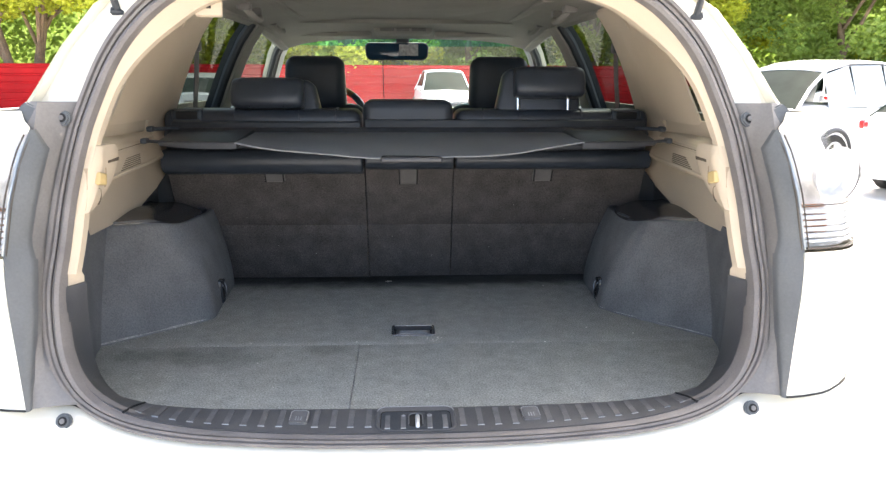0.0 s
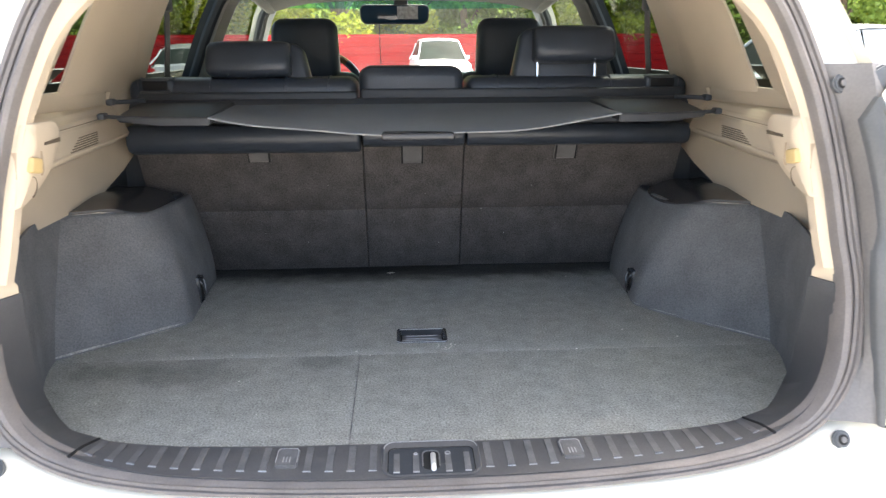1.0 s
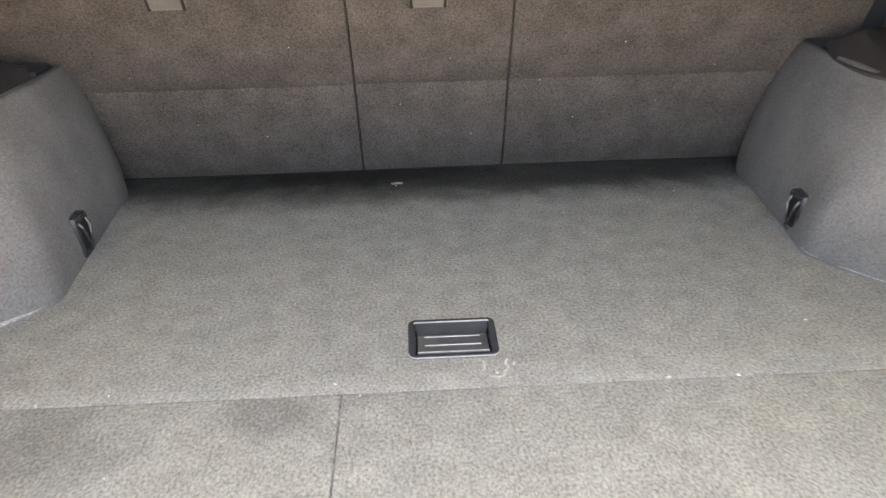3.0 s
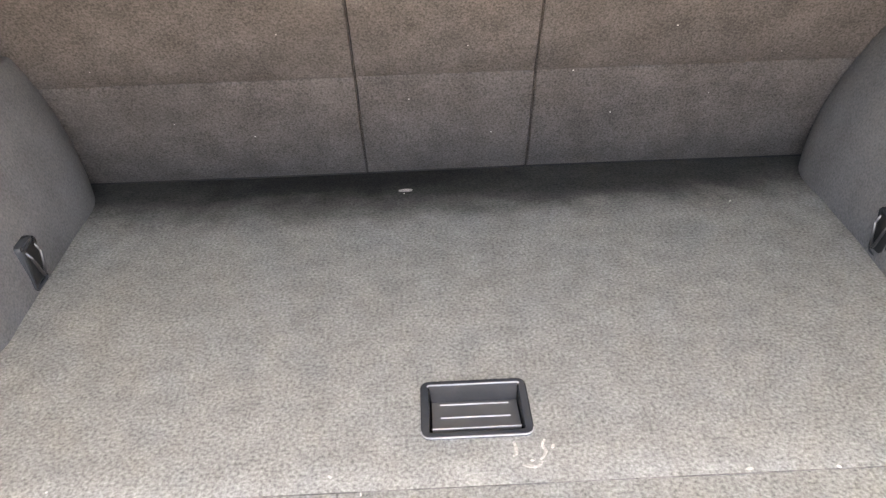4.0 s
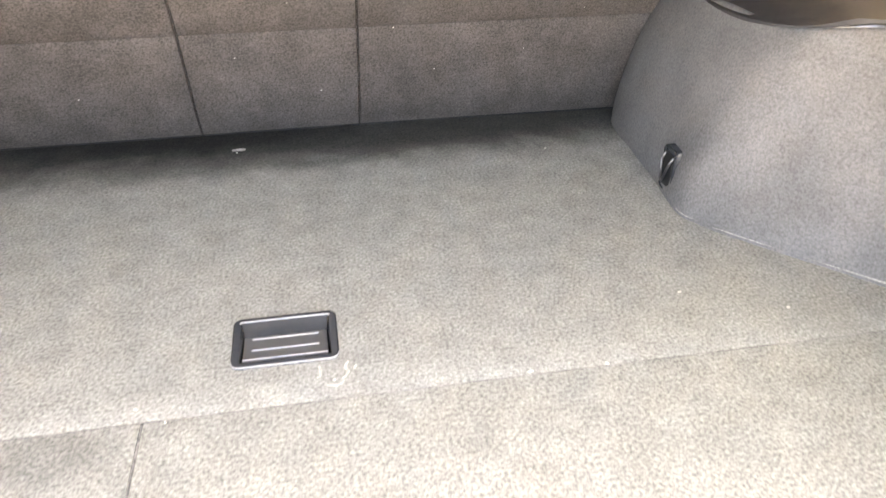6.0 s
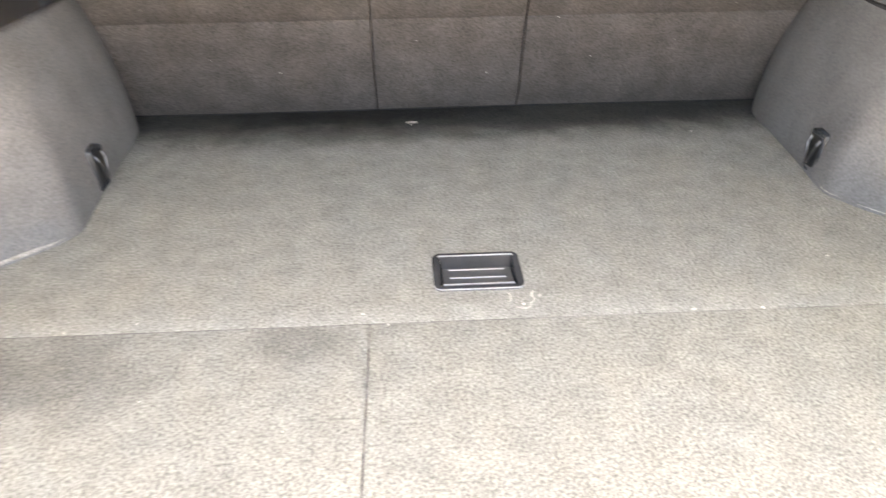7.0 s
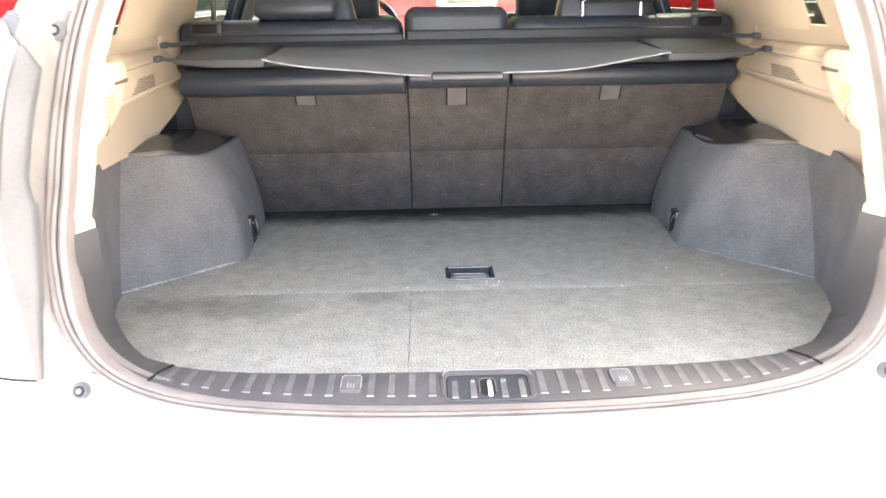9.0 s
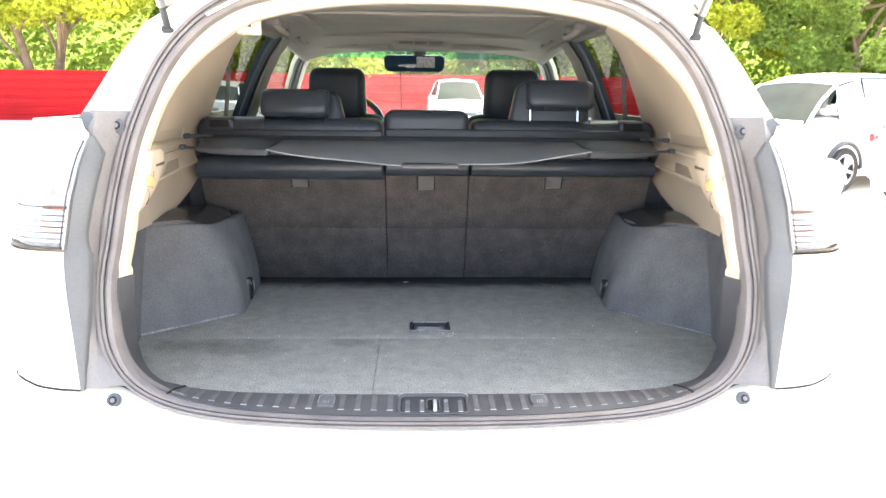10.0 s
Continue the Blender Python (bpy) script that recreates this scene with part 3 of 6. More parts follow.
for s in (-1, 1):
    # white panel between seal and lamp, its shade painted grey
    zs = [0.765, 0.80, 0.86, 0.93, 1.0, 1.035, 1.06, 1.08, 1.13, 1.18, 1.235, 1.27, 1.295, 1.318]
    rows = []
    for z in zs:
        x0 = edge_x(z) + 0.020
        y0 = hatch_y(x0, z)
        e = mould_edge(z)
        rows.append([Vector((x0 - 0.01, y0 + 0.02, z)), Vector((x0, y0 + 0.004, z)), Vector((x0 + 0.010, y0 + 0.001, z)), Vector((x0, y0, z)).lerp(e, 0.55) + Vector((0, 0.004, 0)), e, e + Vector((0.012, 0.004, 0))])
    part("lamp_side_panel", mirrored(thicken(loft(B(), rows), -0.004), s), PANEL, suv, "smooth white panel beside the seal, its shade painted taupe grey", 50)
    # raised dark moulding along the lamp, narrowing downwards
    rows = []
    for z in zs[:12]:
        a, e = mould_edge(z), lamp_edge(z)
        rows.append([a + Vector((0.0, 0.006, 0)), a + Vector((0.0008, -0.004, 0)), a.lerp(e, 0.12) + Vector((0, -0.007, 0)), a.lerp(e, 0.55) + Vector((0, -0.004, 0)), a.lerp(e, 0.92) + Vector((0, -0.002, 0)), e + Vector((0.001, 0.006, 0))])
    part("lamp_moulding", mirrored(thicken(loft(B(), rows), -0.004), s), MOULD, suv, "dark grey raised moulding along the tail lamp", 40)
    # stop at the panel's top, and round plugs
    bm = B()
    stop = [Vector(q) for q in ((0.728, 0.086, 1.302), (0.707, 0.088, 1.320), (0.686, 0.090, 1.308), (0.700, 0.074, 1.279))]
    loft(bm, [[q + Vector((0.002, 0.03, 0)) for q in stop], stop], closed=True, caps=True)
    bmesh.ops.bevel(bm, geom=bm.edges[:], offset=0.003, segments=2, affect="EDGES")
    part("bump_stop", mirrored(bm, s), MOULD, suv, "dark grey corner stop")
    for at, nrm in (((0.655, 0.116, 1.288), (0.1, -1, 0.25)), ((0.655, -0.016, 0.738), (0.1, -1, 0.5))):
        bm = B()
        disc(bm, at, nrm, 0.0150, 0.012, 24, 0.003)
        plug = part("plug", mirrored(bm, s), MOULD, suv, "round grey plug")
        bm = B()
        disc(bm, Vector(at) + Vector(nrm).normalized() * 0.006, nrm, 0.0085, 0.003, 16)
        part("plug_ring", mirrored(bm, s), SLOT, plug)
        bm = B()
        disc(bm, Vector(at) + Vector(nrm).normalized() * 0.008, nrm, 0.0048, 0.003, 12)
        part("plug_pin", mirrored(bm, s), PANEL, plug)
    # rear quarter below and above the lamp
    part("quarter_panel", mirrored(thicken(loft(B(), [flank(z) for z in (0.765, 0.80, 0.88, 0.96, 1.02, 1.045)]), -0.003), s), PAINT, suv)
    part("shoulder_panel", mirrored(thicken(loft(B(), [flank(z) for z in (1.265, 1.275, 1.285, 1.295, 1.302)]), -0.003), s), PAINT, suv)
    # tail lamp
    lamp = part("tail_lamp", mirrored(thicken(loft(B(), [[p + Vector((0.012 if i == 0 else 0, 0.035, 0)) for i, p in enumerate(flank(z, 16))] for z in (1.047, 1.10, 1.18, 1.264)]), -0.003), s), REFLECTOR, suv, "clear tail lamp with chrome reflector")
    part("lens", mirrored(thicken(loft(B(), [flank(z, 16) for z in (1.05, 1.09, 1.14, 1.2, 1.262)]), -0.003), s), LENS, lamp).visible_shadow = False
    for i in range(6):
        z = 1.062 + 0.0115 * i
        bm = B()
        tube(bm, [p + Vector((0.004, 0.014, 0)) for p in flank(z, 18)[:13]], 0.0045, 6)
        part("lens_rib", mirrored(bm, s), REFLECTOR, lamp)
    for z, r in ((1.052, 0.0026), (1.132, 0.0014)):
        bm = B()
        tube(bm, [p + Vector((0, 0.001, 0)) for p in flank(z, 18)], r, 6)
        part("lens_rim", mirrored(bm, s), BRONZE, lamp)
    bm = B()
    tube(bm, [lamp_edge(1.05 + 0.0265 * i) + Vector((0.002, 0, 0)) for i in range(9)], 0.0026, 6)
    part("lens_edge", mirrored(bm, s), STEEL, lamp)
    for d, r in ((-0.004, 0.0018), (0.008, 0.0016)):
        bm = B()
        tube(bm, [lamp_edge(1.05 + 0.0265 * i) + Vector((d, -0.003 if d > 0 else -0.001, 0)) for i in range(9)], r, 6)
        part("edge_line", mirrored(bm, s), BRONZE, lamp)
    bm = B()
    c = Vector((0.80, 0.062, 1.19))
    rings = []
    for r, d in ((0.052, -0.030), (0.050, -0.022), (0.040, 0.0), (0.022, 0.012), (0.004, 0.014)):
        rings.append([c + Vector((math.cos(t) * r, d + 0.35 * math.cos(t) * r, math.sin(t) * r)) for t in (2 * math.pi * j / 24 for j in range(24))])
    loft(bm, rings, closed=True)
    bowl = part("bowl", mirrored(bm, s), REFLECTOR, lamp)
    bm = B()
    tube(bm, [c + Vector((math.cos(a) * 0.053, -0.032 + 0.35 * math.cos(a) * 0.053, math.sin(a) * 0.053)) for a in (radians(-75 + 8 * j) for j in range(15))], [0.0004 + 0.0011 * math.sin(math.pi * j / 14) for j in range(15)], 6)
    part("bowl_rim", mirrored(bm, s), DULL, bowl)
    bm = B()
    for i in range(8):
        z = 1.062 + 0.0095 * i
        tube(bm, [flank(z, 18)[j] + Vector((0.004, 0.020, 0)) for j in (0, 1, 2, 3, 4)], 0.0035, 6)
    part("amber_insert", mirrored(bm, s), material("amber_plastic", (0.34, 0.15, 0.075), 0.3, vary=0.1), lamp, "faint amber lamp insert")
    bm = B()
    tube(bm, [p + Vector((0.002, -0.004, 0.001)) for p in flank(0.766, 20)], 0.0022, 5)
    part("panel_gap", mirrored(bm, s), SLOT, suv)
    # tail pillar above the shoulder
    rows = []
    for z in (1.30, 1.34, 1.38, 1.42, 1.46, 1.50, 1.54, 1.575):
        x0 = lerp([(1.30, 0.635), (1.42, 0.578), (1.50, 0.505), (1.54, 0.44), (1.575, 0.34)], z)
        y0 = hatch_y(x0, z)
        xg = lerp([(1.30, 0.762), (1.34, 0.735), (1.42, 0.685), (1.50, 0.62), (1.575, 0.50)], z)
        rows.append([Vector((x0, y0 + 0.01, z)), Vector((x0 + 0.3 * (xg - x0), y0 + 0.004, z)), Vector((x0 + 0.50 * (xg - x0), y0 + 0.007, z)), Vector((x0 + 0.54 * (xg - x0), y0 + 0.030, z)), Vector((x0 + 0.72 * (xg - x0), y0 + 0.034, z)), Vector((x0 + 0.78 * (xg - x0), y0 + 0.014, z)), Vector((xg, y0 + 0.06, z)), Vector((xg + 0.015, y0 + 0.16, z)), Vector((xg + 0.02, y0 + 0.34, z))])
    part("tail_pillar", mirrored(thicken(loft(B(), rows), -0.003), s), PAINT, suv)

# bumper
BUMPER_TOP = [(0, 0.687), (0.40, 0.695), (0.50, 0.705), (0.56, 0.720), (0.62, 0.745), (0.66, 0.760), (0.70, 0.763), (1.0, 0.763)]


def bumper_row(dz, out):
    """One level of the bumper, dz under its upper edge and out behind it."""
    pts = []
    for x in (0.0, 0.1, 0.2, 0.3, 0.4, 0.46, 0.52, 0.57, 0.61, 0.65, 0.69, 0.72):
        zt = lerp(BUMPER_TOP, x)
        f = 1 - 0.35 * (x / 0.72) ** 4
        zz = zt - dz if dz < 0.03 else max(zt - dz, 0) * 1.0 + (0.687 - zt) * min(1, (dz - 0.03) / 0.12)
        pts.append(Vector((x * (1 + 0.03 * (out < -0.05)), hatch_y(x, zt) + out * f + 0.01, zz)))
    for p in flank(0.765, 14)[3:]:
        f = max(0.15, 1 - (p.x - 0.70) / 0.2) * 0.65
        d = min(1, dz / 0.10)
        pts.append(Vector((p.x + 0.02 * d, p.y + out * f * (p.y < 0.4), 0.763 - dz - 0.076 * d * (dz > 0.03))))
    return [Vector((-p.x, p.y, p.z)) for p in pts[:0:-1]] + pts


bm = loft(B(), [bumper_row(dz, out) for dz, out in ((0.0, 0.006), (0.004, -0.006), (0.012, -0.016), (0.020, -0.03), (0.032, -0.060), (0.055, -0.10), (0.09, -0.125), (0.15, -0.135), (0.24, -0.13), (0.31, -0.10), (0.36, 0.0))])
part("rear_bumper", thicken(bm, 0.004), PAINT, suv, "pearl white rear bumper")

# ---- the car: sides, roof, nose ----
ARCHES = (0.85, 3.57)


def side_w(y):
    return lerp([(0.7, 0.915), (1.2, 0.92), (3.2, 0.92), (3.9, 0.90), (4.25, 0.80), (4.42, 0.62)], y)


for s in (-1, 1):
    ys = [0.70 + 0.075 * i for i in range(50)]
    zs = [0.28, 0.36, 0.45, 0.55, 0.65, 0.75, 0.9, 1.05, 1.15, 1.22, 1.27]
    wz = lambda z: lerp([(0.28, -0.03), (0.45, 0.0), (0.9, 0.006), (1.05, 0.0), (1.22, -0.03), (1.27, -0.085)], z)
    b = B()
    grid = [[b.verts.new((side_w(y) + wz(z), y, z if y < 2.8 else z - (y - 2.8) * 0.13 * max(0, (z - 0.8) / 0.47))) for z in zs] for y in ys]
    for i in range(len(ys) - 1):
        for j in range(len(zs) - 1):
            cy, cz = (ys[i] + ys[i + 1]) / 2, (zs[j] + zs[j + 1]) / 2
            if min(math.hypot(cy - a, cz - 0.36) for a in ARCHES) > 0.40:
                b.faces.new((grid[i][j], grid[i + 1][j], grid[i + 1][j + 1], grid[i][j + 1]))
    bmesh.ops.delete(b, geom=[v for v in b.verts if not v.link_faces], context="VERTS")
    part("side_panel", mirrored(thicken(b, -0.003), s), PAINT, suv)
    for a in ARCHES:
        bm = B()
        tube(bm, [(0.905, a + 0.415 * math.cos(t), 0.36 + 0.415 * math.sin(t)) for t in (math.pi * k / 20 for k in range(21))], 0.02, 6)
        part("arch_lip", mirrored(bm, s), PAINT, suv)
        bm = B()
        prof = [(-0.10, 0.23), (-0.11, 0.30), (-0.085, 0.34), (0.0, 0.345), (0.085, 0.34), (0.11, 0.30), (0.10, 0.23)]
        loft(bm, [[(0.80 + dx, a + r * math.cos(t), 0.345 + r * math.sin(t)) for dx, r in prof] for t in (2 * math.pi * k / 32 for k in range(33))])
        tyre = part("wheel", mirrored(bm, s), TIRE, suv, "black tyre on an alloy rim")
        bm = B()
        disc(bm, (0.80, a, 0.345), (1, 0, 0), 0.235, 0.12, 32, 0.01)
        part("rim", mirrored(bm, s), RIM, tyre)
roof_z = [(0.14, 1.595), (0.25, 1.618), (0.5, 1.642), (1.2, 1.672), (1.9, 1.662), (2.3, 1.630), (2.5, 1.60)]


def roof_row(y, drop=0.0, half=0.62, n=17):
    z = lerp(roof_z, y) - drop
    w = lerp([(0.14, 0.46), (0.3, 0.58), (0.8, half), (2.5, half)], y)
    k = 0.3 if drop else 1.0
    return [Vector((w * u, y, z - k * 0.055 * u * u - 0.03 * abs(u) ** 6)) for u in [2 * i / (n - 1) - 1 for i in range(n)]]


part("roof", thicken(loft(B(), [roof_row(y) for y in (0.15, 0.2, 0.3, 0.5, 0.8, 1.2, 1.6, 1.9, 2.15, 2.35, 2.5)]), -0.004), PAINT, suv)
head = part("headliner", thicken(loft(B(), [roof_row(y, 0.045, 0.585) for y in (0.30, 0.4, 0.6, 0.9, 1.2, 1.6, 1.9, 2.15, 2.35, 2.48)]), 0.004), HEADLINER, suv, "light grey cloth headliner")
bm = B()
block(bm, (-0.42, 1.15, 1.612), (0.42, 1.95, 1.618), 0.003)
part("sunroof_blind", bm, HEADLINER, head, "closed sunroof blind")
for a, b in (((-0.46, 1.10, 1.598), (-0.42, 2.0, 1.618)), ((0.42, 1.10, 1.598), (0.46, 2.0, 1.618)), ((-0.46, 1.95, 1.590), (0.46, 2.0, 1.618)), ((-0.46, 1.10, 1.606), (0.46, 1.14, 1.618))):
    bm = B()
    block(bm, a, b, 0.006)
    part("sunroof_frame", bm, HEADLINER, head)
bm = loft(B(), [[Vector((w * u, y + 0.10 * (1 - u * u), z)) for u in [i / 8 - 1 for i in range(17)]] for y, z, w in ((3.02, 1.10, 0.74), (3.22, 1.02, 0.77), (3.6, 0.98, 0.76), (4.0, 0.90, 0.72), (4.25, 0.80, 0.66))])
part("bonnet", thicken(bm, -0.003), PAINT, suv)
bm = loft(B(), [[Vector((w * u, y + 0.16 * (1 - abs(u) ** 2.5), z)) for u in [i / 8 - 1 for i in range(17)]] for y, z, w in ((4.22, 0.82, 0.70), (4.30, 0.72, 0.76), (4.36, 0.55, 0.80), (4.36, 0.40, 0.80), (4.28, 0.28, 0.76))])
part("front_bumper", thicken(bm, -0.003), PAINT, suv)
bm = B()
block(bm, (-0.80, 0.75, 0.27), (0.80, 4.2, 0.31), 0.01)
part("underbody", bm, BLACK, suv)
bm = B()
block(bm, (-0.80, -0.03, 0.34), (0.80, 0.02, 0.655), 0.01)
part("rear_panel", bm, BLACK, suv)
bm = B()
block(bm, (-0.83, -0.05, 0.30), (0.83, 0.75, 0.34), 0.01)
part("spare_well", bm, BLACK, suv)
bm = B()
block(bm, (-0.80, 2.75, 0.31), (0.80, 2.79, 1.0), 0.01)
part("bulkhead", bm, BLACK, suv)

# glass and pillars
def side_glass(y, z):
    """Half width of the cabin's side glass."""
    return lerp([(1.20, 0.800), (1.27, 0.770), (1.40, 0.715), (1.53, 0.645), (1.58, 0.60)], z)


PILLARS = [("front_pillar", 2.42, 2.56, 3.02, 3.12), ("middle_pillar", 1.66, 1.80, 1.70, 1.86), ("rear_pillar", 0.80, 1.02, 0.84, 1.08)]
for s in (-1, 1):
    for name, ta, tb, la, lb in PILLARS:
        rows = []
        for k in range(6):
            z = 1.21 + 0.36 * k / 5 if name != "front_pillar" else 1.08 + 0.50 * k / 5
            f = k / 5
            rows.append([Vector((side_glass(0, z) + 0.005, la + (ta - la) * f, z)), Vector((side_glass(0, z) + 0.005, lb + (tb - lb) * f, z))])
        part(name, mirrored(thicken(loft(B(), rows), -0.02), s), BLACK if name == "middle_pillar" else PAINT, suv)
        rows2 = [[q + Vector((-0.032, 0, 0)) for q in r] for r in rows]
        bm = thicken(loft(B(), rows2), 0.015)
        part("pillar_cover", mirrored(bm, s), HEADLINER if name != "rear_pillar" else BEIGE, suv)
        # dark window gaskets on both edges
        for j in (0, 1):
            bm = B()
            tube(bm, [r[j] + Vector((-0.02, 0, 0)) for r in rows], 0.018, 8)
            part("window_gasket", mirrored(bm, s), BLACK, suv)
    for name, a, b, mat in (("quarter_window", 0.33, 0.82, TINTED), ("rear_door_window", 1.04, 1.70, TINTED), ("front_door_window", 1.83, 2.75, SIDEGLASS)):
        rows = [[Vector((side_glass(0, z), y if name != "front_door_window" or i == 0 else y - (z - 1.21) * 1.0 + 0.25, z)) for i, y in enumerate((a, b))] for z in (1.21, 1.27, 1.40, 1.53, 1.57)]
        ob = part(name, mirrored(loft(B(), rows), s), mat, suv)
        ob.visible_shadow = True
    bm = B()
    tube(bm, [(side_glass(0, 1.56) - 0.01, y, 1.575 + 0.01 * math.sin((y - 0.3) / 2.2 * math.pi) - 0.034 * max(0, (y - 1.85) / 0.42)) for y in [0.34 + 0.24 * i for i in range(10)]], 0.028, 8)
    part("roof_rail_trim", mirrored(bm, s), HEADLINER, suv)
    bm = B()
    prism(bm, [(0.75, 0.40), (0.75, 1.22), (0.82, 1.24), (0.86, 1.18), (0.88, 0.40)], 1.05, 2.9, axis=1, bevel=0.008)
    part("door_trim", mirrored(bm, s), BLACK, suv)
ws = loft(B(), [[Vector((w * u, y + 0.10 * (1 - u * u), z)) for u in [i / 6 - 1 for i in range(13)]] for y, z, w in ((2.42, 1.59, 0.60), (2.60, 1.44, 0.66), (2.85, 1.24, 0.71), (3.04, 1.09, 0.74))])
windscreen = part("windscreen", ws, GLASS, suv)
windscreen.visible_shadow = False
band = loft(B(), [[Vector((w * u, y + 0.10 * (1 - u * u) - 0.006, z)) for u in [i / 6 - 1 for i in range(13)]] for y, z, w in ((2.42, 1.59, 0.60), (2.50, 1.523, 0.625))])
part("tint_band", band, BAND, windscreen, "green tint band along the top").visible_shadow = False
bm = B()
prism(bm, [(2.62, 0.6), (2.58, 0.98), (2.64, 1.07), (2.80, 1.10), (3.10, 1.08), (3.12, 0.6)], -0.74, 0.74, axis=0, bevel=0.015)
part("dashboard", bm, BLACK, suv, "black dashboard")

# raised tailgate with its gas struts
GATE = [(0.20, 1.615, 0.50), (0.08, 1.715, 0.58), (0.02, 1.76, 0.60), (-0.22, 1.92, 0.66), (-0.42, 2.03, 0.70), (-0.50, 2.06, 0.70), (-0.72, 2.12, 0.70), (-0.92, 2.12, 0.66)]


def gate_point(i, u):
    y, z, w = GATE[i]
    return Vector((w * u, y, z + 0.05 * (1 - u * u)))


US = [-1, -0.93, -0.86, -0.43, 0, 0.43, 0.86, 0.93, 1]
b = B()
grid = [[b.verts.new(gate_point(i, u)) for u in US] for i in range(8)]
for i in range(7):
    for j in range(8):
        if not (2 <= i <= 3 and 2 <= j <= 5):
            b.faces.new((grid[i][j], grid[i + 1][j], grid[i + 1][j + 1], grid[i][j + 1]))
gate = part("tailgate", thicken(b, -0.03), PAINT, suv, "open pearl white tailgate overhead")
part("rear_window", loft(B(), [[gate_point(i, u) for u in US[2:7]] for i in (2, 3, 4)]), PRIVACY, gate, "rear window of the raised tailgate")
for s in (-1, 1):
    bm = B()
    tube(bm, [(s * 0.556, 0.165, 1.488), (s * 0.553, 0.125, 1.535)], 0.007, 10)
    strut = part("gas_strut", bm, BLACK, suv, "black gas strut with ball joint")
    bm = B()
    tube(bm, [(s * 0.553, 0.13, 1.53), (s * 0.545, -0.22, 1.86)], 0.0095, 12)
    part("cylinder", bm, STEEL, strut)
    bm = B()
    disc(bm, (s * 0.556, 0.168, 1.484), (s, -0.5, 0.2), 0.009, 0.026, 16, 0.003)
    part("ball_joint", bm, BLACK, strut)

# ---- cargo bay ----
def right_floor(n=40):
    """The floor's edge on the +x side, from the sill to the seats."""
    return curve([(0.56, 0.080), (0.63, 0.130), (0.69, 0.19), (0.735, 0.265), (0.765, 0.345), (0.785, 0.410)], n)


cargo_floor = thing("floor", "grey carpeted cargo floor in three boards", "floor", (0, 0.6, FLOOR), kind="structure")
SEAM_Y, SEAM_X = 0.414, -0.1315
edge = [(p[0], p[1]) for p in right_floor(14)]
bow = lambda x: sill_inner(x) - 0.008


def board(pts, z=FLOOR, t=0.012):
    """A carpeted board of an outline with soft edges."""
    b = B()
    loft(b, [[(x, y, z - t) for x, y in pts], [(x, y, z) for x, y in pts]], closed=True, caps=True)
    top = [e for e in b.edges if all(abs(v.co.z - z) < 1e-6 for v in e.verts)]
    bmesh.ops.bevel(b, geom=top, offset=0.0012, segments=2, affect="EDGES")
    return b


G, GY = 0.0003, 0.0003
xs_r = [SEAM_X + G + (0.55 - SEAM_X) * i / 12 for i in range(12)]
part("carpet_board", board([(x, bow(x)) for x in xs_r] + edge + [(0.785, SEAM_Y - GY), (SEAM_X + G, SEAM_Y - GY)]), CARPET, cargo_floor, "larger lift-out carpet board by the sill")
xs_l = [SEAM_X - G - (0.55 + SEAM_X) * i / 10 for i in range(10)]
part("carpet_board", board([(x, bow(x)) for x in xs_l] + [(-x, y) for x, y in edge] + [(-0.785, SEAM_Y - GY), (SEAM_X - G, SEAM_Y - GY)]), CARPET_DAMP, cargo_floor, "smaller lift-out carpet board with dark damp patches")


def dip(x, y):
    """How far the carpet sinks towards the hinge of the seats."""
    return 0.014 * max(0, (y - 0.90 - 0.015 * math.sin(5 * x + 0.6)) / 0.20) ** 1.35 - 0.0012 * math.exp(-((y - 0.925 - 0.012 * math.sin(6 * x)) / 0.018) ** 2)


HOLE = (-0.049, 0.052, 0.478, 0.550)
xs = sorted([-0.80 + 0.04 * i for i in range(41) if not HOLE[0] - 0.004 < -0.80 + 0.04 * i < HOLE[1] + 0.004] + [HOLE[0], 0.0, HOLE[1]])
ys = sorted([SEAM_Y + GY, SEAM_Y + GY + 0.0015] + [0.45 + 0.02 * i for i in range(37) if not HOLE[2] - 0.004 < 0.45 + 0.02 * i < HOLE[3] + 0.004] + [HOLE[2], 0.514, HOLE[3]])
b = B()
grid = [[b.verts.new((x, y, FLOOR - dip(x, y) - (0.0006 if y < SEAM_Y + GY + 0.001 else 0))) for x in xs] for y in ys]
for j in range(len(ys) - 1):
    for i in range(len(xs) - 1):
        if not (HOLE[0] < (xs[i] + xs[i + 1]) / 2 < HOLE[1] and HOLE[2] < (ys[j] + ys[j + 1]) / 2 < HOLE[3]):
            b.faces.new((grid[j][i], grid[j][i + 1], grid[j + 1][i + 1], grid[j + 1][i]))
bmesh.ops.delete(b, geom=[v for v in b.verts if not v.link_faces], context="VERTS")
part("carpet_board", thicken(b, 0.010), CARPET_FAR, cargo_floor, "carpet board sinking slightly towards the seats, shade painted at its far end", 60)
bm = B()
block(bm, (-0.82, 0.06, 0.63), (0.82, 1.20, FLOOR - 0.062), 0.004)
part("floor_pan", bm, BLACK, cargo_floor)

for name, lo, hi in (("seam_line", (-0.772, SEAM_Y - 0.0008, FLOOR - 0.003), (0.772, SEAM_Y + 0.0008, FLOOR - 0.0005)), ("seam_line", (SEAM_X - 0.0008, 0.055, FLOOR - 0.003), (SEAM_X + 0.0008, SEAM_Y, FLOOR - 0.0005))):
    bm = B()
    block(bm, lo, hi)
    part(name, bm, SEAM, cargo_floor, "dark joint between the carpet boards")
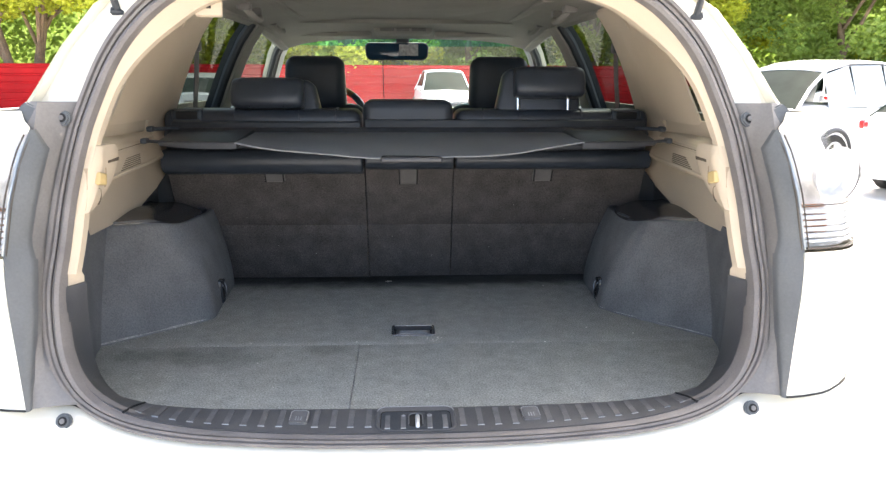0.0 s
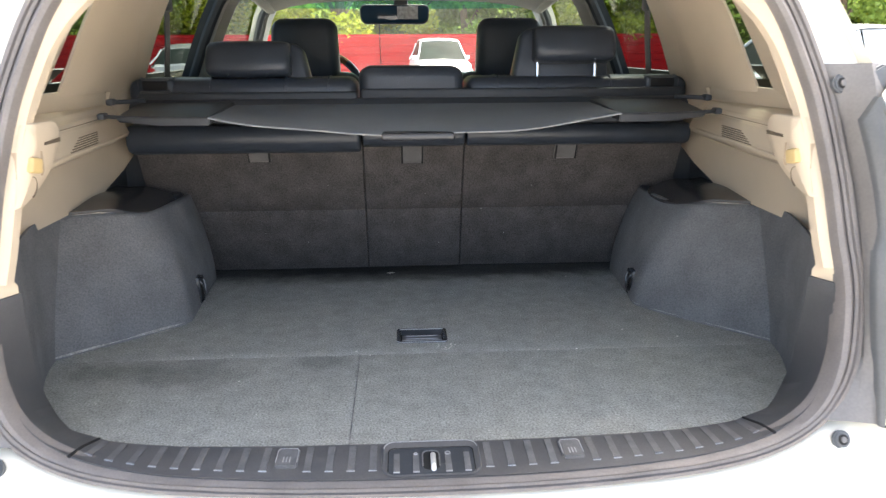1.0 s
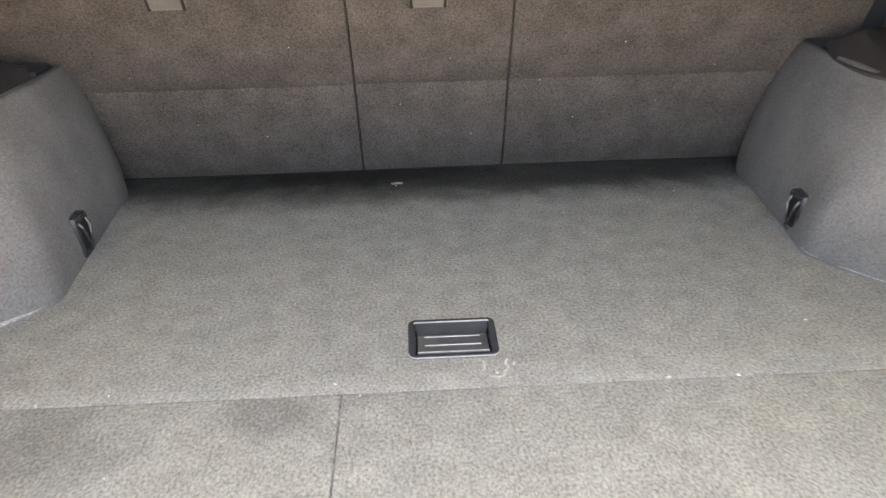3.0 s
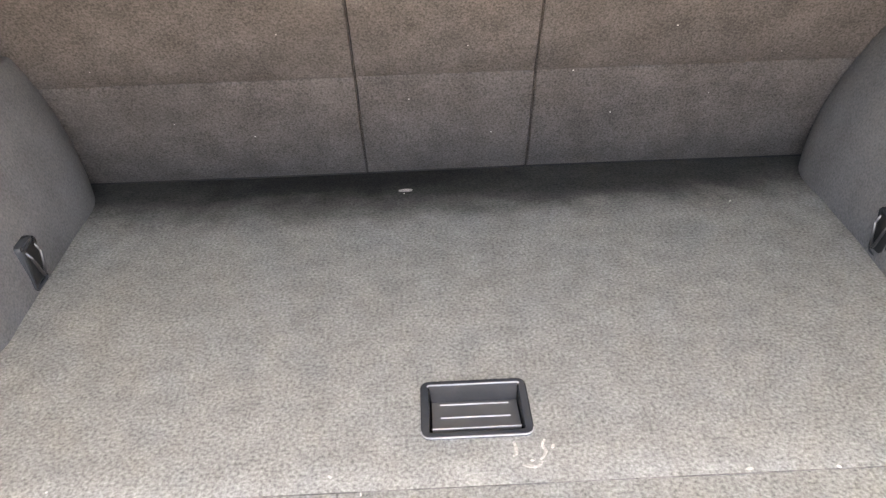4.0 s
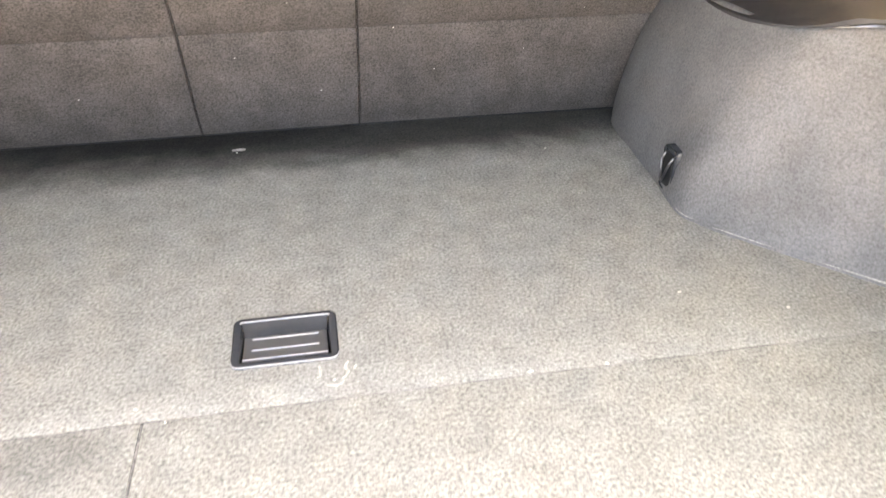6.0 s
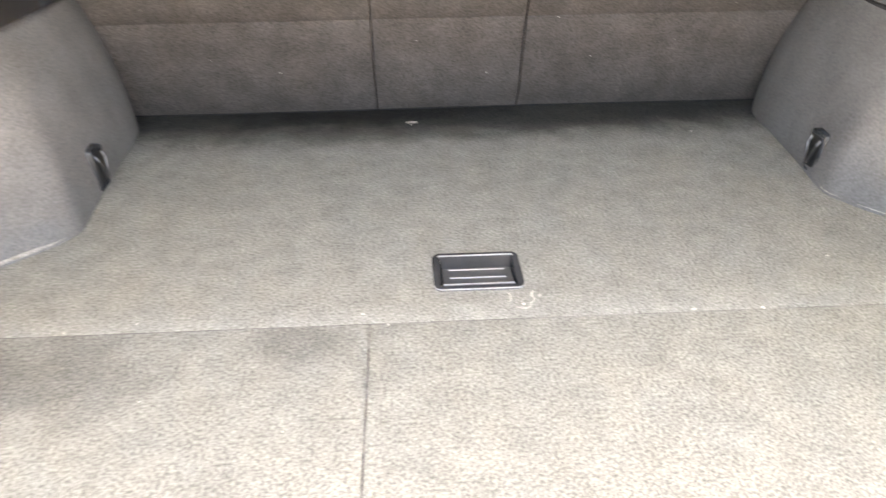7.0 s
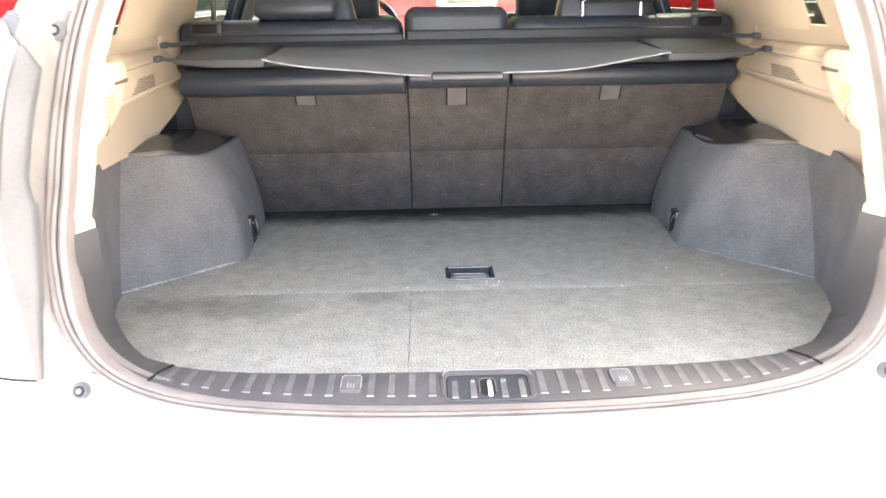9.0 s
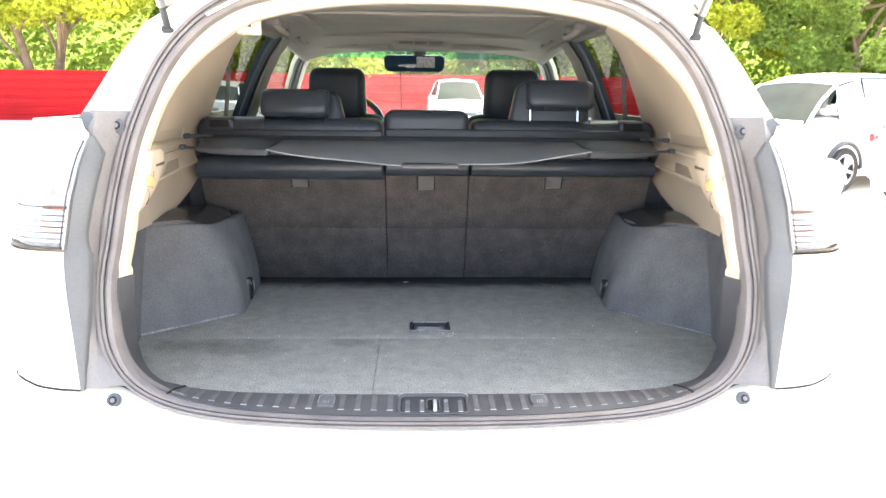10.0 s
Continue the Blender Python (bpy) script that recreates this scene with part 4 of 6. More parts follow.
# recessed pull handle in the floor
tray = thing("floor_handle", "black plastic recessed pull handle in the carpet", "handle", (0.005, 0.525, FLOOR))
bm = B()
X0, X1, Y0, Y1 = -0.055, 0.058, 0.472, 0.556


def rect(d, z, r=0.010):
    out = []
    for cx, cy, a in ((X1, Y1, 0), (X0, Y1, 90), (X0, Y0, 180), (X1, Y0, 270)):
        sx, sy = (1 if cx == X1 else -1), (1 if cy == Y1 else -1)
        for k in range(5):
            t = radians(a + 22.5 * k)
            rr = max(0.002, r - d)
            out.append((cx - sx * (d + rr) + rr * math.cos(t), cy - sy * (d + rr) + rr * math.sin(t), z))
    return out


loft(bm, [rect(d, FLOOR + z) for d, z in ((0.0, -0.004), (0.0004, 0.0015), (0.002, 0.0028), (0.006, 0.0030), (0.0085, 0.0022), (0.0095, -0.002))], closed=True)
part("frame", bm, PAN, tray)
# well: steep sides, a sloping back wall, and a plate that rises to the front
XA, XB = X0 + 0.009, X1 - 0.009
bm = loft(B(), [[(XA + k, y, FLOOR + z), (XB - k, y, FLOOR + z)] for y, z, k in ((Y1 - 0.009, 0.001, 0.0), (Y1 - 0.012, -0.0005, 0.001), (0.533, -0.0062, 0.003), (0.529, -0.0066, 0.003))])
part("back_wall", thicken(bm, 0.001), PAN, tray, "sloping back wall of the recess")
for s in (-1, 1):
    e = XB if s > 0 else XA
    bm = loft(B(), [[(e, y, FLOOR + 0.001), (e - s * 0.004, y, FLOOR - 0.018)] for y in (Y0 + 0.008, 0.500, 0.520, Y1 - 0.009)])
    part("side_wall", thicken(bm, 0.001), PAN, tray)
bm = B()
loft(bm, [[(XA + 0.003, y, FLOOR + z), (XB - 0.003, y, FLOOR + z)] for y, z in ((0.534, -0.0066), (0.510, -0.0050), (0.4875, -0.0012), (0.4868, -0.0022), (0.4885, -0.0120))])
part("plate", thicken(bm, 0.001), PULL, tray, "lift plate sloping up to the front")
bm = B()
block(bm, (XA - 0.002, Y0 + 0.006, FLOOR - 0.022), (XB + 0.002, Y1 - 0.006, FLOOR - 0.019), 0.001, 1)
part("well_floor", bm, SLOT, tray)
plate_z = lambda y: FLOOR - 0.0050 + (0.510 - y) * 0.169 if y < 0.510 else FLOOR - 0.0050 - (y - 0.510) * 0.067
# Thin pale bars paint the highlights along the plate's edges.
for name, y, a, b2, r in (("front_edge", 0.4872, XA + 0.003, XB - 0.003, 0.0009), ("grip_edge", 0.5055, -0.034, 0.037, 0.0009), ("grip_edge", 0.5260, -0.034, 0.037, 0.0009)):
    bm = B()
    tube(bm, [(a, y, plate_z(y) + 0.0008), (b2, y, plate_z(y) + 0.0008)], r, 6)
    part(name, bm, EDGE, tray, "pale bar painted as an edge highlight")
bm = B()
loft(bm, [[(-0.034, y, plate_z(y) + 0.0006), (0.037, y, plate_z(y) + 0.0006)] for y in (0.5055, 0.510, 0.526)])
part("grip", thicken(bm, 0.0006), PULL, tray, "inset grip of the plate")
bm = B()
tube(bm, [p for p in rect(0.008, FLOOR + 0.0028) if p[1] > 0.52], 0.0009, 6)
part("back_edge", bm, EDGE, tray, "pale bar painted as a highlight on the recess edge")
bm = B()
tube(bm, [p for p in rect(0.0006, FLOOR + 0.0022) if p[1] < 0.50], 0.0009, 6)
part("outer_edge", bm, EDGE, tray)

# wheel housings
def housing(s):
    t = thing("wheel_housing", "rounded wheel housing covered in dark grey carpet", "trim", (s * 0.68, 0.8, FLOOR), group="wheel housings")
    ay = 0.632 if s < 0 else 0.674
    crease, corner = Vector((0.766, 0.428, 0)), Vector((0.542, ay, 0))
    foot = [(0.800, 0.396, 0), crease, crease.lerp(corner, 0.40), crease.lerp(corner, 0.80), corner + Vector((0.016, -0.010, 0)), corner + Vector((0.002, 0.018, 0)), (0.547, ay + 0.07, 0), (0.554, 0.80, 0), (0.562, 0.92, 0), (0.575, 1.02, 0), (0.61, 1.09, 0), (0.67, 1.14, 0)]
    crest = [(0.815, 0.595, 0.984), (0.795, 0.606, 0.985), (0.73, 0.634, 0.984), (0.672, 0.664, 0.978), (0.648, 0.692, 0.972), (0.632, 0.728, 0.968), (0.622, 0.772, 0.967), (0.615, 0.84, 0.966), (0.615, 0.92, 0.962), (0.622, 1.0, 0.958), (0.645, 1.07, 0.955), (0.69, 1.12, 0.95)]
    if s > 0:
        crest = [(x + 0.018 * min(1, max(0, (y - 0.66) / 0.08)), y, z) for x, y, z in crest]
    foot, crest = curve(foot, 45), curve(crest, 45)

    def level(u, k=1.3):
        """One ring of the carpet, u of the way from the floor to the crest; steep below, leaning back above."""
        out = []
        for i, (a, b) in enumerate(zip(foot, crest)):
            w = u ** (k + 0.3 * min(1, max(0, (i - 12) / 10)))
            out.append(Vector((a.x + (b.x - a.x) * w, a.y + (b.y - a.y) * w, FLOOR + (b.z - FLOOR) * u)))
        return out

    rings = [[Vector((a.x, a.y, FLOOR - 0.050)) for a in foot]] + [level(u) for u in (0.0, 0.04, 0.12, 0.24, 0.38, 0.52, 0.66, 0.76, 0.84, 0.90, 0.945, 0.975, 0.993)]
    middle = Vector((0.76, 0.86, 0))
    for back, drop in ((0.003, 0.0005), (0.010, 0.001), (0.018, 0.006), (0.027, 0.030)):
        rings.append([b + (Vector((middle.x, middle.y, b.z)) - b).normalized() * back - Vector((0, 0, drop)) for b in crest])
    part("carpet_cover", mirrored(thicken(loft(B(), rings), -0.004), s), CARPET_SIDE, t, "", 60)
    # lid, slightly domed, its back edge straight across
    front = [(0.805, 0.606), (0.735, 0.641), (0.678, 0.672), (0.655, 0.702), (0.642, 0.738), (0.632, 0.785), (0.628, 0.84), (0.632, 0.90), (0.650, 0.945)]
    front = [tuple(q)[:2] for q in curve([(x, y, 0) for x, y in front], 33)]
    rows = []
    for f in [k / 8 for k in range(9)]:
        rows.append([Vector((x + (0.80 - x) * f, y + (0.965 - y) * f, 0.983 - 0.42 * max(0, 0.70 - x) * (1 - f) + 0.010 * math.sin(math.pi * min(1, 1.2 * f)) ** 1.5)) for x, y in front])
    part("top_lid", mirrored(thicken(loft(B(), rows), -0.012), s), LID, t, "smooth black plastic lid", 60)
    rim = [q for q in front if q[1] < 0.70]
    bm = B()
    tube(bm, [(x - 0.001, y - 0.001, 0.986 - 0.16 * max(0, 0.72 - x)) for x, y in rim], [0.0048 * min(1, 0.25 + 0.12 * (len(rim) - 1 - k)) for k in range(len(rim))], 8)
    part("lid_rim", mirrored(bm, s), RIMGLOSS, t, "shiny rounded front rim of the lid")
    # carpet wall from the housing back to the corner trim
    low = [Vector(q) for q in ((0.766, 0.428, 0), (0.754, 0.365, 0), (0.737, 0.310, 0), (0.714, 0.252, 0), (0.692, 0.207, 0), (0.694, 0.185, 0))]
    top = [Vector(q) for q in ((0.795, 0.606, 0), (0.783, 0.47, 0), (0.752, 0.345, 0), (0.710, 0.228, 0), (0.662, 0.122, 0), (0.660, 0.100, 0))]
    rows = []
    for u in (-0.02, 0.0, 0.15, 0.3, 0.45, 0.6, 0.75, 0.9, 1.0, 1.08):
        w = max(0, u) ** 1.3
        rows.append([q.lerp(p, w) + Vector((0.0015, 0, FLOOR + 0.263 * u)) for q, p in zip(curve(low, 22), curve(top, 22))])
    part("side_carpet", mirrored(thicken(loft(B(), rows), 0.006), s), CARPET_SIDE, t, "", 60)
    bm = B()
    tube(bm, [q + Vector((-0.001, -0.001, 0.002)) for q in level(0.01)[4:22]], [0.0020 + 0.0026 * abs(noise.noise(Vector((9.1 * q.x, 7.7 * q.y, 2 + s)))) for q in level(0.01)[4:22]], 6)
    part("hem", mirrored(bm, s), STAIN, t, "dusty carpet hem")
    # Black blocks added to stand in for the shaded gap behind the lid.
    bm = B()
    block(bm, (0.640, 0.955, 0.90), (0.83, 1.13, 0.965), 0.006)
    block(bm, (0.800, 0.74, 0.94), (0.815, 1.13, 1.08), 0.003)
    part("dark_gap_fill", mirrored(bm, s), BLACK, t)
    shift = Vector((0, 0.006 if s < 0 else -0.014, 0))
    # tie-down recess
    bm = block(B(), (0.5465, 0.750, 0.726), (0.571, 0.788, 0.794), 0.006)
    bm.transform(Matrix.Translation(shift))
    tie = part("tie_down", mirrored(bm, s), PAN, t, "black tie-down hook in its recess")
    pieces = [("recess", block(B(), (0.5445, 0.756, 0.735), (0.5475, 0.782, 0.786), 0.001), SLOT, ""),
              ("rim", tube(B(), [(0.5465, 0.752 + 0.034 * a, 0.728 + 0.064 * b) for a, b in ((0.1, 0), (0.9, 0), (1, 0.06), (1, 0.94), (0.9, 1), (0.1, 1), (0, 0.94), (0, 0.06))], 0.0020, 6, closed=True), PAN, "worn rim of the recess"),
              ("hook", tube(B(), curve([(0.547, 0.758, 0.784), (0.540, 0.758, 0.772), (0.538, 0.769, 0.742), (0.540, 0.780, 0.772), (0.547, 0.780, 0.784)], 14), 0.0020, 6), DULL, "dull metal hook")]
    for name, bm, mat, label in pieces:
        bm.transform(Matrix.Translation(shift))
        part(name, mirrored(bm, s), mat, tie, label)
    return t


for s in (-1, 1):
    housing(s)

# beige side walls with the cover's ledge
def side_wall(s):
    t = thing("side_wall", "beige plastic cargo side wall with a cover ledge", "trim", (s * 0.76, 0.6, 1.1), group="cargo side walls")
    rows = []
    for z, dx in ((0.99, 0.0), (1.06, 0.004), (1.14, 0.008), (1.20, 0.022), (1.235, 0.03), (1.26, 0.034)):
        rows.append([Vector((0.785 - dx - 0.10 * max(0, (0.36 - y) / 0.2) ** 1.5 - 0.01 * (y > 0.9), y, max(z, 0.99 + 0.085 * max(0, (y - 0.80) / 0.26)))) for y in (0.16, 0.20, 0.25, 0.30, 0.36, 0.45, 0.55, 0.65, 0.75, 0.80, 0.85, 0.95, 1.06)])
    part("panel", mirrored(thicken(loft(B(), rows), 0.006), s), BEIGE, t, "", 60)
    # rear pillar cover and quarter window surround
    rows = []
    for k in range(7):
        z = 1.25 + 0.32 * k / 6
        x = side_glass(0, z) - 0.035
        rows.append([Vector((x + 0.01, 0.575 + 0.05 * k / 6, z)), Vector((x, 0.62 + 0.05 * k / 6, z)), Vector((x - 0.004, 0.85, z)), Vector((x, 1.02 - 0.02 * k / 6, z)), Vector((x + 0.02, 1.05 - 0.02 * k / 6, z))])
    part("pillar_cover", mirrored(thicken(loft(B(), rows), 0.006), s), BEIGE, t)
    rows = []
    for k in range(7):
        z = 1.25 + 0.32 * k / 6
        x = side_glass(0, z) - 0.035
        rows.append([Vector((edge_x(z) - 0.024, hatch_y(0.6, z) + 0.046, z)), Vector((x - 0.03, 0.26, z)), Vector((x, 0.36, z)), Vector((x + 0.012, 0.50 + 0.10 * k / 6, z))])
    part("tail_cover", mirrored(thicken(loft(B(), rows), 0.006), s), BEIGE, t)
    # ledge
    bm = B()
    prism(bm, [(0.79, 1.105), (0.703, 1.136), (0.697, 1.146), (0.714, 1.186), (0.720, 1.190), (0.722, 1.200), (0.728, 1.203), (0.736, 1.214), (0.79, 1.224)], 0.20, 0.86, axis=1, bevel=0.002)
    for v in bm.verts:
        v.co.x -= 0.05 * (0.86 - v.co.y) / 0.66 - 0.014 * (v.co.x < 0.78)
    ledge = part("ledge", mirrored(bm, s), BEIGE, t, "moulded ledge for the load cover")
    # Dark bar drawn for the shade in the ledge's groove.
    bm = B()
    block(bm, (-0.0015, -0.24, -0.0015), (0.0015, 0.24, 0.0015), 0.0008, 1, Matrix.Translation((0.7355 - 0.05 * 0.28 / 0.66, 0.58, 1.191)) @ Euler((0, 0, radians(-4.3))).to_matrix().to_4x4())
    part("groove_shade", mirrored(bm, s), SLOT, ledge)
    # Vents are raised dark bars; the slots' shade is put into their colour.
    for i in range(6):
        z, y = 1.1500 + 0.0040 * i, 0.530 + 0.010 * i
        x = 0.697 + 0.425 * (z - 1.146) - 0.05 * (0.86 - y) / 0.66 + 0.014
        bm = B()
        m = Matrix.Translation((x, y, z)) @ Euler((0, 0, radians(-4.3))).to_matrix().to_4x4()
        block(bm, (-0.0015, -0.085 + 0.006 * i, -0.0008), (0.003, 0.085 - 0.004 * i, 0.0008), 0.0004, 1, m)
        part("vent_slot", mirrored(bm, s), VENT, ledge)
    bm = B()
    tube(bm, [(0.711 - 0.05 * (0.86 - y) / 0.66, y, 1.145) for y in (0.27, 0.4, 0.55, 0.68, 0.80)], 0.0035, 8)
    part("lower_lip", mirrored(bm, s), BEIGE, ledge)
    # rounded holder moulding on the pillar
    outline = [tuple(q)[:2] for q in curve([(0.128, 1.236, 0), (0.160, 1.236, 0), (0.212, 1.234, 0), (0.238, 1.215, 0), (0.237, 1.185, 0), (0.214, 1.153, 0), (0.170, 1.128, 0), (0.130, 1.112, 0), (0.098, 1.108, 0)], 26)]
    cy, cz = 0.165, 1.175
    face = lambda y, z: edge_x(z) - 0.017 - 0.021 * min(1, max(0, (y - hatch_y(0.65, z) - 0.010) / 0.012)) + 0.05 * max(0, y - 0.19)

    def holder_ring(k, dx):
        return [Vector((face(cy + (y - cy) * k, cz + (z - cz) * k) + dx, cy + (y - cy) * k, cz + (z - cz) * k)) for y, z in outline]

    bm = loft(B(), [holder_ring(1.0, 0.05), holder_ring(1.0, 0.006), holder_ring(0.985, 0.002), holder_ring(0.95, 0.0), holder_ring(0.6, -0.001), holder_ring(0.2, -0.001), holder_ring(0.02, -0.001)], closed=True, caps=True)
    holder = part("holder", mirrored(bm, s), BEIGE, t, "rounded beige holder moulding on the pillar", 50)
    at = lambda y, z, d=0.0: Vector((face(y, z) + d, y, z))
    bm = B()
    tube(bm, [at(0.142 + 0.019 * math.cos(a), 1.136 + 0.017 * math.sin(a), 0.0) for a in [radians(-70 + 17 * k) for k in range(10)]], 0.0016, 6)
    part("round_boss", mirrored(bm, s), VENT, holder)
    # Raised plate in darker beige, painting the shade of a recess.
    bm = B()
    loft(bm, [[at(y, z, dx) for y, z in ((0.112, 1.154), (0.178, 1.150), (0.182, 1.158), (0.168, 1.190), (0.118, 1.194))] for dx in (0.01, -0.0022)], closed=True, caps=True)
    part("recess_shade", mirrored(bm, s), material("shaded_beige", (0.36, 0.28, 0.20), 0.6, vary=0.1) if s < 0 else bpy.data.materials["shaded_beige"], holder)
    bm = B()
    block(bm, (-0.011, -0.013, -0.012), (0.006, 0.013, 0.012), 0.004, 2, Matrix.Translation(at(0.142, 1.171)) @ Euler((radians(-14), 0, radians(8))).to_matrix().to_4x4())
    part("button", mirrored(bm, s), YELLOWED, holder, "yellowed release button")
    bm = B()
    loft(bm, [[at(y, z, dx) for y, z in ((0.176, 1.198), (0.236, 1.197), (0.236, 1.204), (0.176, 1.203))] for dx in (0.01, -0.0022)], closed=True, caps=True)
    part("socket", mirrored(bm, s), VENT, holder)
    return t


for s in (-1, 1):
    side_wall(s)

# ---- rear seats ----
SEAT_BACK = [(0.690, 1.128), (0.706, 1.117), (0.726, 1.102), (0.76, 1.086), (0.80, 1.073), (0.905, 1.036), (0.98, 1.004), (1.05, 0.974), (1.10, 0.950), (1.15, 0.925)]


def seat_y(z):
    return lerp(SEAT_BACK, z)


def seat(name, label, x0, x1, lean, top, roll_r, tab_x, cx0, cx1):
    t = thing(name, label, "seat", ((x0 + x1) / 2, 1.1, 0.73), group="rear seats")
    bm = B()
    n = 9
    rows = []
    for z in (0.690, 0.706, 0.722, 0.76, 0.80, 0.86, 0.897, 0.902, 0.907, 0.95, 1.0, 1.05, 1.10, 1.14):
        dent = 0.004 if z == 0.902 else 0
        row = []
        for i in range(n):
            u = i / (n - 1)
            e = 0.006 if i in (0, n - 1) else 0
            uu = {0: 0.0, 1: 0.0024 / (x1 - x0), n - 2: 1 - 0.0024 / (x1 - x0), n - 1: 1.0}.get(i, (i - 1) / (n - 3))
            row.append(Vector((x0 - 0.0003 + (x1 - x0 + 0.0006) * uu, seat_y(z) - lean * (z - 0.73) + e + dent, z)))
        rows.append(row)
    loft(bm, rows)
    bmesh.ops.recalc_face_normals(bm, faces=bm.faces[:])
    bm.normal_update()
    back = thicken(bm, 0.03 if sum(f.normal.y for f in bm.faces) < 0 else -0.03)
    part("backrest", back, CARPET_SEAT, t, "grey carpet seat back", 50)
    bm = B()
    yb = seat_y(1.14) - lean * 0.41
    block(bm, (cx0, yb, 1.10), (cx1, yb + 0.17, top), 0.028, 4)
    cushion = part("cushion", bm, LEATHER, t, "black leather seat top")
    bm = B()
    prism(bm, [(seat_y(0.73) + 0.036, 0.70), (seat_y(1.12) - lean * 0.4 + 0.036, 1.14), (yb + 0.17, 1.15), (yb + 0.36, 0.72)], x0 + 0.004, x1 - 0.004, axis=0)
    block(bm, (x0 + 0.004, yb + 0.3, 0.55), (x1 - 0.004, yb + 0.72, 0.86), 0.04, 3)
    part("base", bm, LEATHER, t)
    if roll_r:
        bm = B()
        c = Vector((0, yb - 0.005, 1.082 + roll_r * 1.0 + (0.0 if roll_r > 0.035 else 0.013)))
        prof = [(-0.5, 0.9), (-0.98, 0.45), (-1.05, -0.2), (-0.7, -0.8), (0.0, -1.05), (0.6, -0.9), (0.9, -0.5), (0.9, 0.9)]
        prism(bm, [(c.y + a * roll_r, c.z + b * roll_r) for a, b in prof], x0 + 0.002, x1 - 0.002, axis=0, bevel=roll_r * 0.25, seg=3)
        part("top_roll", bm, LEATHER, t, "padded black leather roll behind the seat top", 50)
    for x in tab_x:
        zc = 1.075 if abs(x) < 0.1 else 1.084
        yy = seat_y(zc) - lean * (zc - 0.73)
        m = Matrix.Translation((x, yy - 0.002, zc)) @ Euler((radians(25.6), 0, 0)).to_matrix().to_4x4()
        bm = B()
        block(bm, (-0.031, -0.004, -0.035), (0.031, 0.010, 0.045), 0.003, 2, m)
        tab = part("anchor_cover", bm, PANEL, t, "grey child-seat anchor cover")
        for s in (-1, 1):
            bm = B()
            block(bm, (s * 0.027 - 0.0025, -0.0065, -0.034), (s * 0.027 + 0.0025, -0.003, 0.045), 0.001, 1, m)
            part("seam", bm, SLOT, tab)
        bm = B()
        block(bm, (-0.026, -0.006, -0.03), (0.026, -0.003, 0.045), 0.001, 1, m)
        part("flap", bm, FLAP, tab)
    return t, cushion, yb


def head_rest(name, label, x, y, z, w, h, d, posts=0.0, tilt=0):
    t = thing(name, label, "headrest", (x, y, z - h / 2), group="headrests")
    m = Matrix.Translation((x, y, z)) @ Euler((radians(tilt), 0, 0)).to_matrix().to_4x4()
    inner = -1 if x > 0 else 1
    b = B()
    rings = []
    for f, k in ((-1, 0.80), (-0.93, 0.92), (-0.75, 0.985), (0, 1.0), (0.75, 0.985), (0.93, 0.92), (1, 0.80)):
        ring = []
        for j in range(24):
            a = 2 * math.pi * j / 24
            ca, sa = math.cos(a), math.sin(a)
            q = 0.45
            zr = math.copysign(abs(sa) ** q, sa) * h / 2 * k
            ring.append(m @ Vector((f * (w - 0.056) / 2 - inner * 0.028, math.copysign(abs(ca) ** q, ca) * d / 2 * k + 0.55 * max(0, zr + 0.005), zr)))
        rings.append(ring)
    loft(b, rings, closed=True, caps=True)
    part("pad", b, LEATHER, t, "black leather pad", 60)
    z0, z1 = -h / 2 - posts - 0.016, h * 0.46
    rings = []
    for y, k in ((d * 0.10, 0.90), (d * 0.16, 0.97), (d * 0.28, 1.0), (d * 0.55, 1.0), (d * 0.68, 0.93)):
        rings.append([m @ Vector((k * (px - (inner * 0.030 * (pz - z0) / (z1 - z0) if px * inner > 0 else 0)), y, z0 + k * (pz - z0))) for px, pz, _ in round_rect(-w / 2, w / 2, z0, z1, 0.026, 0)])
    part("front_pad", loft(B(), rings, closed=True, caps=True), LEATHER, t, "wider front part of the leather pad", 60)
    for s in (-1, 1):
        bm = B()
        px = s * w * 0.29 - inner * 0.014
        tube(bm, [m @ Vector((px, 0.005, -h / 2 - posts - 0.02)), m @ Vector((px, 0.005, -h / 2 + 0.02))], 0.0058, 10)
        part("post", bm, CHROME, t, "chrome post")
        bm = B()
        tube(bm, [m @ Vector((s * w * 0.38 - inner * 0.028, d * 0.1, -h * 0.40)), m @ Vector((s * w * 0.18 - inner * 0.028, -d * 0.42, -h * 0.44))], 0.003, 6)
        part("stitch_seam", bm, LEATHER, t)
    return t


